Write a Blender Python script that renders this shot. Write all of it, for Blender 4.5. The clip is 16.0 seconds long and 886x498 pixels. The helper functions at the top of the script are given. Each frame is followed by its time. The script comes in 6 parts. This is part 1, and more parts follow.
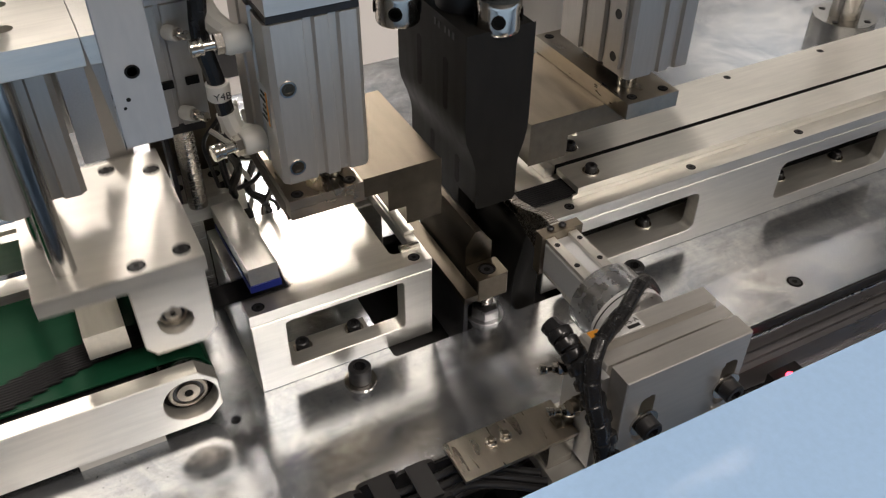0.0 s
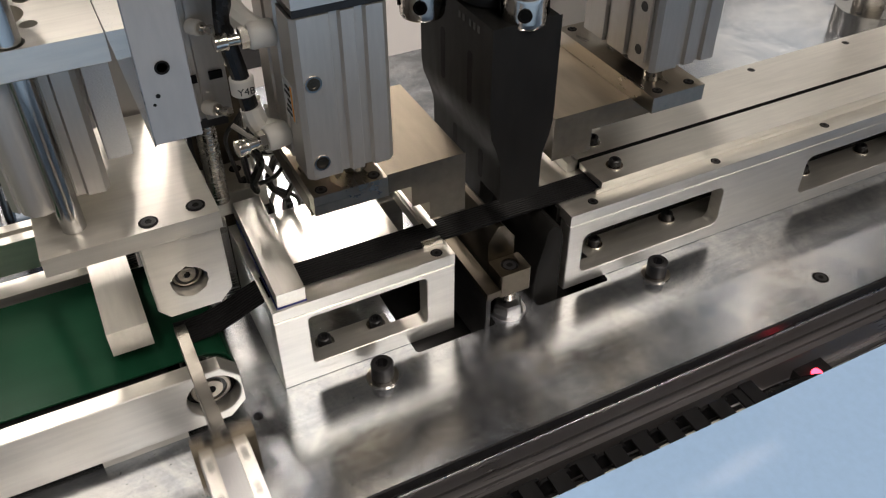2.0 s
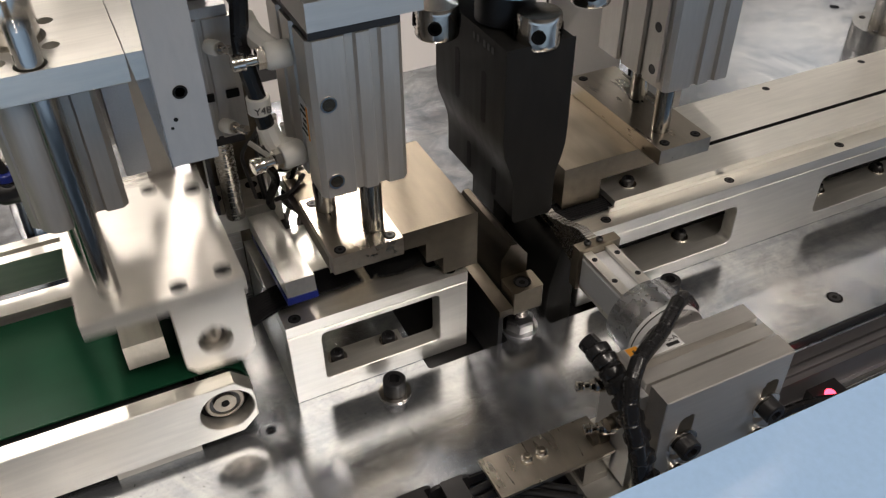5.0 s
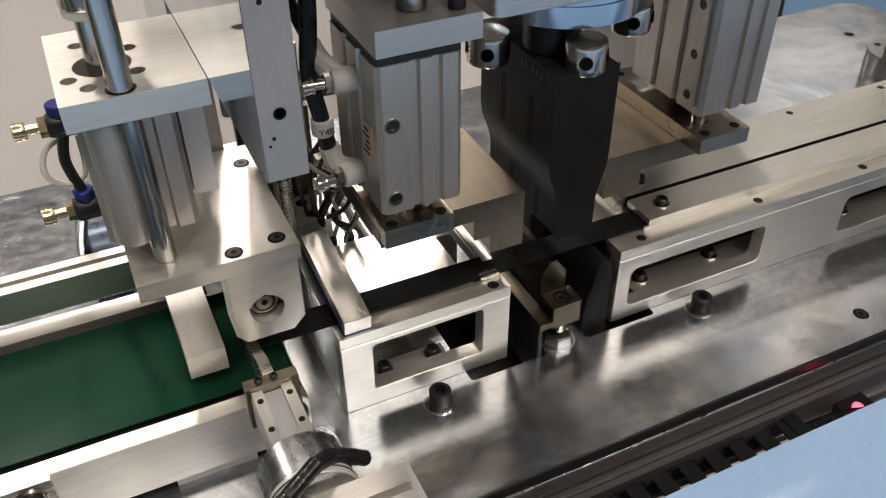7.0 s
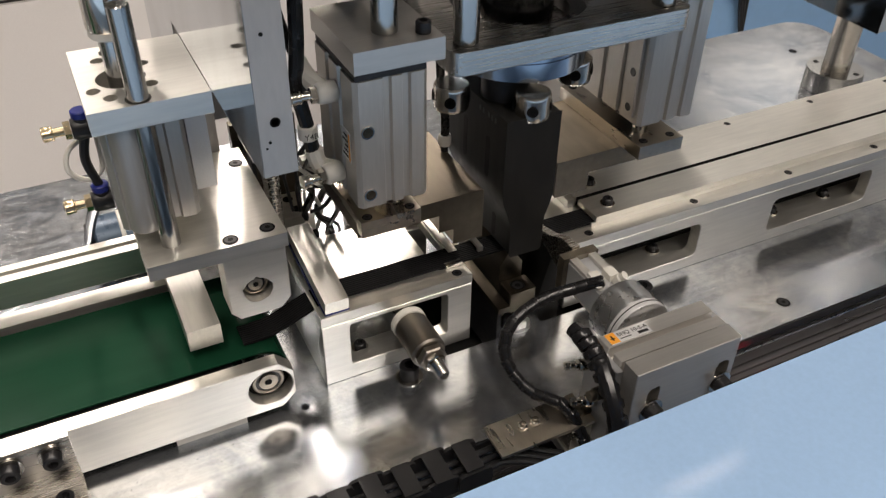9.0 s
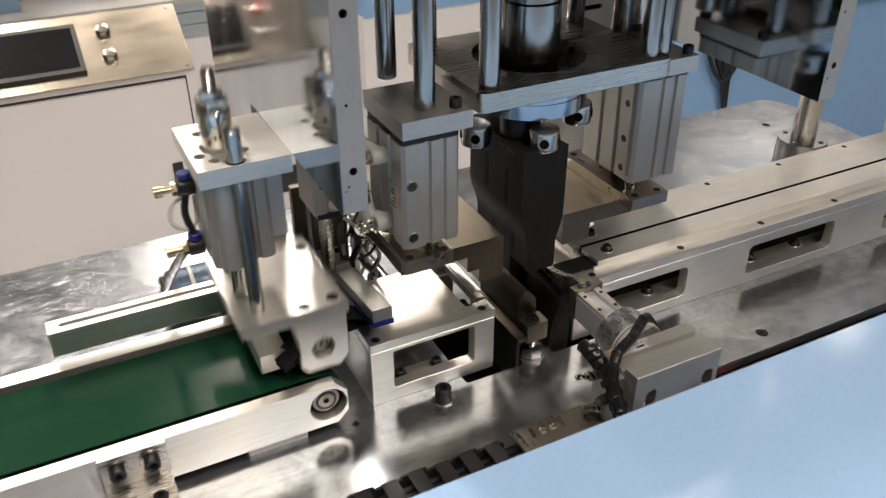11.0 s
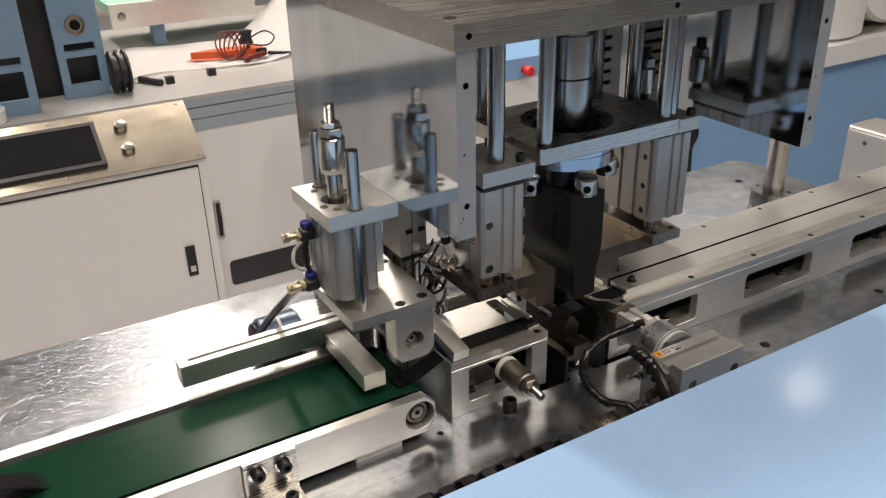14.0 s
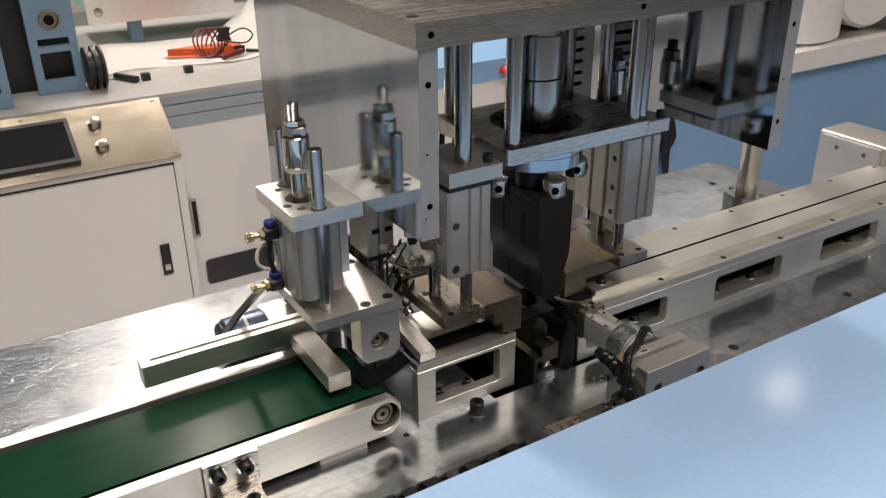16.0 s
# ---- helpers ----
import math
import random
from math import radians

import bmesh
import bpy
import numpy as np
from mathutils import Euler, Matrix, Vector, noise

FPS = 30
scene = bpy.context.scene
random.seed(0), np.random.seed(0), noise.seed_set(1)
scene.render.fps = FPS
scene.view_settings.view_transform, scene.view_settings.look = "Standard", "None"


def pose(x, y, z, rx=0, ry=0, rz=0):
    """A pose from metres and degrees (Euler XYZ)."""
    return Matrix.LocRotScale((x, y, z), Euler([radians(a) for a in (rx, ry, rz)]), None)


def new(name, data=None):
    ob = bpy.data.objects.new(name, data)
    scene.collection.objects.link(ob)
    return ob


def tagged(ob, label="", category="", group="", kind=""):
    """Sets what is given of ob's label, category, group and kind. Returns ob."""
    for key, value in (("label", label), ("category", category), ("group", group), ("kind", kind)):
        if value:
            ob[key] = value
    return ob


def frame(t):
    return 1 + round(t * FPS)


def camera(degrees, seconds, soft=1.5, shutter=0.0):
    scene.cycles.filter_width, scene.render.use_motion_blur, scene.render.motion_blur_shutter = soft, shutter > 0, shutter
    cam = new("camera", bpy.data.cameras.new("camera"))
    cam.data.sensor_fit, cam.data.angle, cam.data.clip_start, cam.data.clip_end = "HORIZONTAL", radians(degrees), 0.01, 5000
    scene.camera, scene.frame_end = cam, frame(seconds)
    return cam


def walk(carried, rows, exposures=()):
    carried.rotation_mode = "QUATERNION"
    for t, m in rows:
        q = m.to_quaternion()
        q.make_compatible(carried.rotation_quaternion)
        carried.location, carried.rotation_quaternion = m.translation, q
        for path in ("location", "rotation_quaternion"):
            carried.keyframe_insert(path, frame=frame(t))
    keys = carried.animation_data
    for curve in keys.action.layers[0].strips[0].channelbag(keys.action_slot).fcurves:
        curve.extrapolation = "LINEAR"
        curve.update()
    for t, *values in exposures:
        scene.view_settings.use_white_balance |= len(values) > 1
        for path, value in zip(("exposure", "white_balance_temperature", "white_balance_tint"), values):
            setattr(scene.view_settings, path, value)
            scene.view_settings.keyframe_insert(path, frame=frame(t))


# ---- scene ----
cam = camera(55.2, 16.0, soft=1.2, shutter=0.6)
METRES, EYE, TILT, LEAN, TURN = 0.6, 1.25, 0.0, 0.0, -27.5
ROWS = [
    (0.0, 0.0, 0.0, 0.0, 0.2, -39.74, -0.24),
    (0.5, 0.0028, 0.0013, 0.0001, -0.05, -39.9, -0.25),
    (1.0, -0.0071, 0.0028, -0.0032, 0.07, -40.0, -0.18),
    (1.5, -0.0137, 0.0058, -0.0035, 0.53, -40.23, -0.02),
    (2.0, -0.0135, 0.0085, -0.0025, 0.77, -40.26, 0.22),
    (2.5, -0.0114, 0.0101, 0.0, 0.8, -40.2, 0.44),
    (3.0, -0.0078, 0.0151, 0.0012, 0.75, -40.13, 0.66),
    (3.5, -0.0056, 0.0152, 0.0039, 0.69, -40.01, 0.72),
    (6.0, -0.0309, -0.0121, 0.0149, 2.81, -39.03, 0.3),
    (6.5, -0.0548, -0.0304, 0.0231, 2.87, -38.54, 0.34),
    (7.0, -0.0576, -0.0303, 0.0269, 2.15, -37.96, 0.46),
    (7.5, -0.0643, -0.0285, 0.0242, 1.9, -37.92, 0.17),
    (8.0, -0.0696, -0.0368, 0.0218, 2.11, -38.33, -0.3),
    (8.5, -0.0531, -0.0981, 0.0579, 1.78, -38.19, -0.57),
    (11.0, -0.0761, -0.3534, 0.1621, 0.71, -31.77, 0.26),
    (11.5, -0.0996, -0.5686, 0.189, 4.82, -29.77, 0.57),
    (12.0, -0.2209, -0.6043, 0.1983, 1.6, -28.04, 0.96),
    (12.5, -0.2949, -0.5949, 0.1976, -3.02, -27.13, 0.59),
    (13.0, -0.292, -0.5866, 0.1975, -3.65, -26.76, 0.63),
    (13.5, -0.281, -0.6014, 0.2062, -3.4, -26.42, 0.95),
    (14.0, -0.2677, -0.6138, 0.2143, -3.38, -25.87, 1.23),
    (14.5, -0.2493, -0.6199, 0.2139, -3.63, -25.64, 1.29),
    (15.0, -0.2379, -0.6169, 0.2142, -3.86, -25.65, 1.05),
    (15.5, -0.2379, -0.61, 0.2124, -4.01, -25.72, 0.75),
    (16.0, -0.2388, -0.6065, 0.2101, -4.2, -25.87, 0.38),
]
walk(cam, [(t, pose(0, 0, EYE, TILT, LEAN, TURN) @ pose(METRES * x, METRES * y, METRES * z, 90 + pitch, roll, yaw)) for t, x, y, z, yaw, pitch, roll in ROWS],
     exposures=[(0.0, 0.18), (0.7, 0.16), (1.2, 0.09), (3.7, 0.08), (7.5, 0.06), (8.5, 0.10), (11.0, 0.20), (11.6, 0.16), (12.2, -0.06), (13.5, -0.02), (16.0, -0.02)])

# ---- light and surroundings ----
scene.view_settings.exposure = 0.0
world = bpy.data.worlds.new("hall_air")
scene.world = world
world.use_nodes = True
world.node_tree.nodes["Background"].inputs[0].default_value = (0.8, 0.85, 1.0, 1)
world.node_tree.nodes["Background"].inputs[1].default_value = 0.006


def lamp(name, x, y, z, sx, sy, watts, colour=(1.0, 0.885, 0.79)):
    """A ceiling lamp: an area light that shines down."""
    data = bpy.data.lights.new(name, "AREA")
    data.shape, data.size, data.size_y, data.energy, data.color = "RECTANGLE", sx, sy, watts, colour
    ob = new(name, data)
    ob.location = (x, y, z)
    return ob


CEIL = 4.2
# the 1.6 m square panel and the last lamp are unseen, added fill
LAMPS = ((0.98, 3.0, 0.68, 1.1, 56), (1.10, 4.25, 0.24, 1.2, 85), (0.75, 6.1, 0.2, 1.2, 25), (4.4, 2.75, 0.30, 0.22, 1.3), (3.35, 2.6, 0.40, 0.20, 0.8), (6.1, 5.1, 1.6, 1.6, 4.5), (-0.45, 2.6, 0.2, 1.2, 74),
         (-2.9, 4.0, 0.2, 1.2, 60), (0.68, -2.3, 0.9, 1.5, 54), (2.4, -1.6, 0.2, 1.2, 42), (-0.6, -0.7, 0.2, 1.2, 46))
for lx, ly, sx, sy, watts in LAMPS:
    lamp("ceiling_lamp_light", lx, ly, CEIL - 0.13, sx, sy, watts)

# ---- materials ----


def material(name, colour, rough=0.4, metal=0.0, var=0.15, rvar=0.1, scale=40.0, bump=0.0, stretch=(1, 1, 1), coarse=6.0, coat=0.0, rand=0.0, spec=0.5):
    """A surface with fine grain and coarse blotches in colour and gloss."""
    m = bpy.data.materials.new(name)
    m.use_nodes = True
    nt = m.node_tree
    b = nt.nodes["Principled BSDF"]
    tc = nt.nodes.new("ShaderNodeTexCoord")
    mp = nt.nodes.new("ShaderNodeMapping")
    mp.inputs["Scale"].default_value = stretch
    nt.links.new(tc.outputs["Object"], mp.inputs[0])
    fine, big = nt.nodes.new("ShaderNodeTexNoise"), nt.nodes.new("ShaderNodeTexNoise")
    fine.inputs["Scale"].default_value, fine.inputs["Detail"].default_value = scale, 4
    big.inputs["Scale"].default_value, big.inputs["Detail"].default_value = coarse, 3
    nt.links.new(mp.outputs[0], fine.inputs[0])
    nt.links.new(tc.outputs["Object"], big.inputs[0])
    mix = nt.nodes.new("ShaderNodeMath")
    mix.operation = "ADD"
    nt.links.new(fine.outputs["Fac"], mix.inputs[0])
    nt.links.new(big.outputs["Fac"], mix.inputs[1])
    cr = nt.nodes.new("ShaderNodeMapRange")
    cr.inputs[1].default_value, cr.inputs[2].default_value = 0.6, 1.4
    cr.inputs[3].default_value, cr.inputs[4].default_value = 1 - var, 1 + var
    nt.links.new(mix.outputs[0], cr.inputs[0])
    mul = nt.nodes.new("ShaderNodeVectorMath")
    mul.operation = "SCALE"
    mul.inputs[0].default_value = colour
    nt.links.new(cr.outputs[0], mul.inputs["Scale"])
    nt.links.new(mul.outputs[0], b.inputs["Base Color"])
    rr = nt.nodes.new("ShaderNodeMapRange")
    rr.inputs[1].default_value, rr.inputs[2].default_value = 0.6, 1.4
    rr.inputs[3].default_value, rr.inputs[4].default_value = max(0.02, rough - rvar), min(1, rough + rvar)
    nt.links.new(mix.outputs[0], rr.inputs[0])
    nt.links.new(rr.outputs[0], b.inputs["Roughness"])
    if metal > 0.4:
        speck = nt.nodes.new("ShaderNodeTexNoise")
        speck.inputs["Scale"].default_value, speck.inputs["Detail"].default_value, speck.inputs["Roughness"].default_value = 210, 7, 0.7
        nt.links.new(tc.outputs["Object"], speck.inputs[0])
        sr = nt.nodes.new("ShaderNodeMapRange")
        sr.inputs[1].default_value, sr.inputs[2].default_value, sr.inputs[3].default_value, sr.inputs[4].default_value = 0.60, 0.74, 1.0, 0.965
        nt.links.new(speck.outputs["Fac"], sr.inputs[0])
        dirt = nt.nodes.new("ShaderNodeVectorMath")
        dirt.operation = "SCALE"
        nt.links.new(mul.outputs[0], dirt.inputs[0])
        nt.links.new(sr.outputs[0], dirt.inputs["Scale"])
        nt.links.new(dirt.outputs[0], b.inputs["Base Color"])
    b.inputs["Metallic"].default_value = metal
    b.inputs["Coat Weight"].default_value = coat
    b.inputs["Specular IOR Level"].default_value = spec
    if bump:
        bp = nt.nodes.new("ShaderNodeBump")
        bp.inputs["Strength"].default_value, bp.inputs["Distance"].default_value = bump, 0.0006
        nt.links.new(fine.outputs["Fac"], bp.inputs["Height"])
        nt.links.new(bp.outputs[0], b.inputs["Normal"])
    return m


def glow(name, colour, power):
    m = bpy.data.materials.new(name)
    m.use_nodes = True
    b = m.node_tree.nodes["Principled BSDF"]
    b.inputs["Base Color"].default_value = (*colour, 1)
    b.inputs["Emission Color"].default_value = (*colour, 1)
    b.inputs["Emission Strength"].default_value = power
    return m


M_ALU = material("milled_aluminium", (0.80, 0.785, 0.735), 0.40, 0.92, 0.11, 0.10, 300, 0.15, (0.1, 1, 1), 9)
M_ALU_Y = material("milled_aluminium_across", (0.80, 0.785, 0.735), 0.40, 0.92, 0.11, 0.10, 300, 0.15, (1, 0.1, 1), 9)
M_FACE = material("machined_bright_aluminium", (0.60, 0.58, 0.545), 0.36, 0.75, 0.09, 0.08, 400, 0.08, (0.1, 1, 1), 12)
M_ANOD = material("anodised_aluminium", (0.52, 0.50, 0.465), 0.36, 0.6, 0.09, 0.08, 500, 0.06, (1, 1, 0.1), 10)
M_BEAD = material("blasted_aluminium", (0.66, 0.67, 0.68), 0.5, 0.8, 0.08, 0.05, 900, 0.25)
M_TABLE = material("worn_steel_plate", (0.56, 0.545, 0.52), 0.18, 0.93, 0.22, 0.10, 60, 0.05, (0.35, 1, 1), 14)


def table_finish(m):
    """Worn plate: fine brushed lines along x, soft smudges in the gloss, faint stains, dark specks."""
    nt = m.node_tree
    b = nt.nodes["Principled BSDF"]
    tc = nt.nodes.new("ShaderNodeTexCoord")
    def noise(scale, detail, stretch=None, distortion=0.0, rough=0.5):
        n = nt.nodes.new("ShaderNodeTexNoise")
        n.inputs["Scale"].default_value, n.inputs["Detail"].default_value = scale, detail
        n.inputs["Distortion"].default_value, n.inputs["Roughness"].default_value = distortion, rough
        if stretch:
            mp = nt.nodes.new("ShaderNodeMapping")
            mp.inputs["Scale"].default_value = stretch
            nt.links.new(tc.outputs["Object"], mp.inputs[0])
            nt.links.new(mp.outputs[0], n.inputs[0])
        else:
            nt.links.new(tc.outputs["Object"], n.inputs[0])
        return n
    def ranged(src, a, z, lo, hi):
        r = nt.nodes.new("ShaderNodeMapRange")
        for i, v in enumerate((a, z, lo, hi)):
            r.inputs[i + 1].default_value = v
        nt.links.new(src, r.inputs[0])
        return r.outputs[0]
    def join(op, p, q):
        n = nt.nodes.new("ShaderNodeMath")
        n.operation = op
        nt.links.new(p, n.inputs[0])
        nt.links.new(q, n.inputs[1])
        return n.outputs[0]
    brush = noise(330, 4, (0.035, 1, 1), 0.0, 0.65)
    smudge = noise(46, 12, None, 0.9, 0.74)
    stain = noise(13, 11, None, 0.7, 0.74)
    speck = noise(420, 2)
    crinkle = noise(52, 9, None, 2.6, 0.60)
    wide = noise(16, 5, (0.6, 1, 1), 0.6, 0.6)
    rough = join("ADD", ranged(smudge.outputs["Fac"], 0.32, 0.70, 0.14, 0.26), ranged(brush.outputs["Fac"], 0.3, 0.7, -0.012, 0.025))
    nt.links.new(rough, b.inputs["Roughness"])
    ramp = nt.nodes.new("ShaderNodeValToRGB")
    ramp.color_ramp.elements[0].position, ramp.color_ramp.elements[1].position = 0.36, 0.62
    ramp.color_ramp.elements[0].color, ramp.color_ramp.elements[1].color = (0.35, 0.385, 0.44, 1), (0.63, 0.645, 0.66, 1)
    nt.links.new(stain.outputs["Fac"], ramp.inputs[0])
    shade = join("MULTIPLY", ranged(speck.outputs["Fac"], 0.69, 0.75, 1.0, 0.30), ranged(brush.outputs["Fac"], 0.3, 0.7, 0.90, 1.09))
    shade = join("MULTIPLY", shade, ranged(smudge.outputs["Fac"], 0.34, 0.66, 0.76, 1.14))
    mul = nt.nodes.new("ShaderNodeVectorMath")
    mul.operation = "SCALE"
    nt.links.new(ramp.outputs[0], mul.inputs[0])
    nt.links.new(shade, mul.inputs["Scale"])
    nt.links.new(mul.outputs[0], b.inputs["Base Color"])
    # hand-ground swirls on the free plate behind the belt
    sep = nt.nodes.new("ShaderNodeSeparateXYZ")
    nt.links.new(tc.outputs["Object"], sep.inputs[0])
    swirl = join("MULTIPLY", ranged(sep.outputs[0], -0.02, -0.16, 0.0, 1.0), ranged(sep.outputs[1], 0.0, 0.05, 0.0, 1.0))
    fine = nt.nodes.new("ShaderNodeBump")
    fine.inputs["Strength"].default_value, fine.inputs["Distance"].default_value = 0.06, 0.00014
    nt.links.new(brush.outputs["Fac"], fine.inputs["Height"])
    dent = nt.nodes.new("ShaderNodeBump")
    dent.inputs["Strength"].default_value, dent.inputs["Distance"].default_value = 0.10, 0.0011
    nt.links.new(wide.outputs["Fac"], dent.inputs["Height"])
    nt.links.new(fine.outputs[0], dent.inputs["Normal"])
    ground = nt.nodes.new("ShaderNodeBump")
    ground.inputs["Distance"].default_value = 0.0022
    nt.links.new(ranged(swirl, 0.0, 1.0, 0.0, 0.36), ground.inputs["Strength"])
    nt.links.new(crinkle.outputs["Fac"], ground.inputs["Height"])
    nt.links.new(dent.outputs[0], ground.inputs["Normal"])
    nt.links.new(ground.outputs[0], b.inputs["Normal"])


table_finish(M_TABLE)
M_MIRROR = material("polished_steel_plate", (0.52, 0.555, 0.59), 0.08, 1.0, 0.26, 0.05, 26, 0.02, (1, 1, 0.45), 9)
M_GROUND = material("ground_steel", (0.52, 0.50, 0.465), 0.27, 1.0, 0.06, 0.04, 650, 0.0, (0.02, 1, 1), 12)
M_EDGE = material("milled_plate_edge", (0.42, 0.405, 0.385), 0.55, 0.7, 0.1, 0.06, 300, 0.1, (1, 1, 0.3), 20)
M_SOCKET = material("dark_socket", (0.006, 0.006, 0.006), 0.6, 0.0, 0.2, 0.1, 100, spec=0.15)
M_SLIDE = material("grey_anodised_slide", (0.36, 0.345, 0.35), 0.30, 0.75, 0.08, 0.06, 300, 0.05, (0.05, 1, 1), 9)
M_ZINC = material("zinc_plate", (0.58, 0.585, 0.60), 0.28, 1.0, 0.06, 0.05, 150)
M_ROD = material("hardened_rod_steel", (0.42, 0.415, 0.40), 0.2, 1.0, 0.05, 0.04, 80, 0.0)
M_ROD_PLATE = material("dull_nickel_steel", (0.50, 0.455, 0.385), 0.30, 1.0, 0.14, 0.08, 200, 0.05, (1, 0.2, 1), 20)
M_BRUSHED = material("brushed_nickel_barrel", (0.33, 0.30, 0.26), 0.40, 1.0, 0.10, 0.08, 400, 0.06, (1, 0.15, 1), 25)
M_TOOL = material("tool_steel", (0.20, 0.175, 0.137), 0.42, 1.0, 0.22, 0.10, 160, 0.08, (1, 0.2, 1), 18)
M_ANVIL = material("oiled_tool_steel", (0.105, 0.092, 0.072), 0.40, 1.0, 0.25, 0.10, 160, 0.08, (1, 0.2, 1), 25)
M_NICKEL = material("nickel_plate", (0.72, 0.68, 0.62), 0.18, 1.0, 0.1, 0.06, 120, 0.03)
M_BLACK = material("black_oxide_steel", (0.022, 0.022, 0.024), 0.38, 0.3, 0.25, 0.1, 200, 0.1)
M_HEAD = material("black_burnished_steel", (0.015, 0.0148, 0.014), 0.58, 0.0, 0.4, 0.12, 120, 0.12, (1, 1, 0.25), 16, spec=0.2)
M_PLASTIC = material("black_plastic", (0.014, 0.014, 0.015), 0.42, 0.0, 0.2, 0.1, 200, 0.1)
M_HOSE = material("black_spiral_wrap", (0.012, 0.012, 0.013), 0.25, 0.0, 0.2, 0.08, 200, 0.05)
M_BELT = material("green_belt", (0.007, 0.038, 0.0195), 0.20, 0.0, 0.16, 0.05, 60, 0.04, (0.1, 1, 1), 10, spec=0.06)
M_BLUE = material("light_blue_paint", (0.40, 0.605, 0.90), 0.11, 0.0, 0.05, 0.04, 300, 0.03, coarse=5)
M_BLUE_FAR = material("machine_blue_paint", (0.25, 0.44, 0.70), 0.35, 0.0, 0.06, 0.05, 40, coarse=3)
M_BEAM = material("pale_grey_beam_paint", (0.36, 0.41, 0.45), 0.35, 0.3, 0.06, 0.05, 40, coarse=4)
M_GREYBLUE = material("grey_blue_frame_paint", (0.20, 0.32, 0.45), 0.4, 0.0, 0.08, 0.05, 40, coarse=4)
M_WHITE = material("white_cabinet_paint", (0.80, 0.78, 0.765), 0.38, 0.0, 0.03, 0.04, 400, 0.03, coarse=3)
M_BRASS = material("brass", (0.70, 0.58, 0.38), 0.22, 1.0, 0.1, 0.06, 100)
M_RESIN = material("cream_resin", (0.72, 0.70, 0.64), 0.45, 0.0, 0.08, 0.05, 100)
M_BLUEP = material("blue_plastic", (0.014, 0.026, 0.21), 0.35, 0.0, 0.1, 0.05, 100)
M_RED = material("red_plastic", (0.75, 0.03, 0.03), 0.3, 0.0, 0.1, 0.05, 100)
M_LEAD = material("dark_red_rubber", (0.13, 0.012, 0.010), 0.45, 0.0, 0.15, 0.05, 80)
M_ORANGE = material("orange_plastic", (0.80, 0.12, 0.02), 0.4, 0.0, 0.12, 0.05, 60)
M_LABEL = material("orange_label", (0.85, 0.36, 0.04), 0.4, 0.0, 0.05, 0.05, 100)
M_SILVER = material("silver_label", (0.72, 0.72, 0.72), 0.35, 0.3, 0.04, 0.05, 100)
M_INK = material("black_ink", (0.01, 0.01, 0.01), 0.5, 0.0, 0.1, 0.05, 100)
M_PAPER = material("white_paper", (0.86, 0.845, 0.83), 0.7, 0.0, 0.05, 0.05, 30, coarse=3)
M_SCREEN = material("dark_glass", (0.012, 0.012, 0.014), 0.06, 0.0, 0.1, 0.03, 10, coat=0.5)
M_WALL = material("hall_wall_paint", (0.34, 0.34, 0.34), 0.8, 0.0, 0.05, 0.05, 20, coarse=1)
M_CEILING = material("hall_ceiling_paint", (0.42, 0.42, 0.42), 0.8, 0.0, 0.04, 0.05, 20, coarse=1)
M_FLOOR = material("hall_floor_epoxy", (0.40, 0.41, 0.42), 0.4, 0.0, 0.12, 0.1, 20, coarse=2)
M_MOTOR = material("motor_blue_paint", (0.075, 0.115, 0.17), 0.3, 0.2, 0.15, 0.08, 80)
M_CABLE = material("grey_cable", (0.72, 0.70, 0.64), 0.4, 0.0, 0.1, 0.05, 60)
M_LAMP = glow("lamp_glow", (1.0, 0.97, 0.92), 1.0)


def band_material():
    """Black ribbed elastic webbing, ribs along x."""
    m = material("black_elastic_webbing", (0.007, 0.007, 0.008), 0.75, 0.0, 0.3, 0.1, 900, 0.3)
    nt = m.node_tree
    b = nt.nodes["Principled BSDF"]
    tc = nt.nodes.new("ShaderNodeTexCoord")
    wave = nt.nodes.new("ShaderNodeTexWave")
    wave.bands_direction = "Y"
    wave.inputs["Scale"].default_value = 140
    nt.links.new(tc.outputs["Object"], wave.inputs[0])
    bp = nt.nodes.new("ShaderNodeBump")
    bp.inputs["Strength"].default_value, bp.inputs["Distance"].default_value = 1.0, 0.0006
    nt.links.new(wave.outputs["Fac"], bp.inputs["Height"])
    nt.links.new(bp.outputs[0], b.inputs["Normal"])
    return m


M_BAND = band_material()
M_BAND.node_tree.nodes["Principled BSDF"].inputs["Specular IOR Level"].default_value = 0.2

# ---- mesh tools ----
BASE = {}


def thing(name, base, label, category, group="", kind=""):
    ob = new(name)
    ob.empty_display_size = 0.02
    ob.location = base
    BASE[ob] = Vector(base)
    return tagged(ob, label, category, group, kind)


def settle(bm, name, mat):
    bmesh.ops.recalc_face_normals(bm, faces=bm.faces[:])
    for f in bm.faces:
        f.smooth = True
    for e in bm.edges:
        e.smooth = len(e.link_faces) == 2 and e.calc_face_angle(0) < 0.6
    me = bpy.data.meshes.new(name)
    bm.to_mesh(me)
    bm.free()
    me.materials.append(mat)
    return me


def part(name, bm, mat, parent, label="", pivot=None):
    """Links a bmesh, made in world places, as one mesh object under its thing or part."""
    base = Vector(pivot) if pivot else BASE[parent]
    bmesh.ops.translate(bm, verts=bm.verts[:], vec=-base)
    ob = new(name, settle(bm, name, mat))
    ob.parent = parent
    ob.location = base - BASE[parent]
    BASE[ob] = base
    return tagged(ob, label)


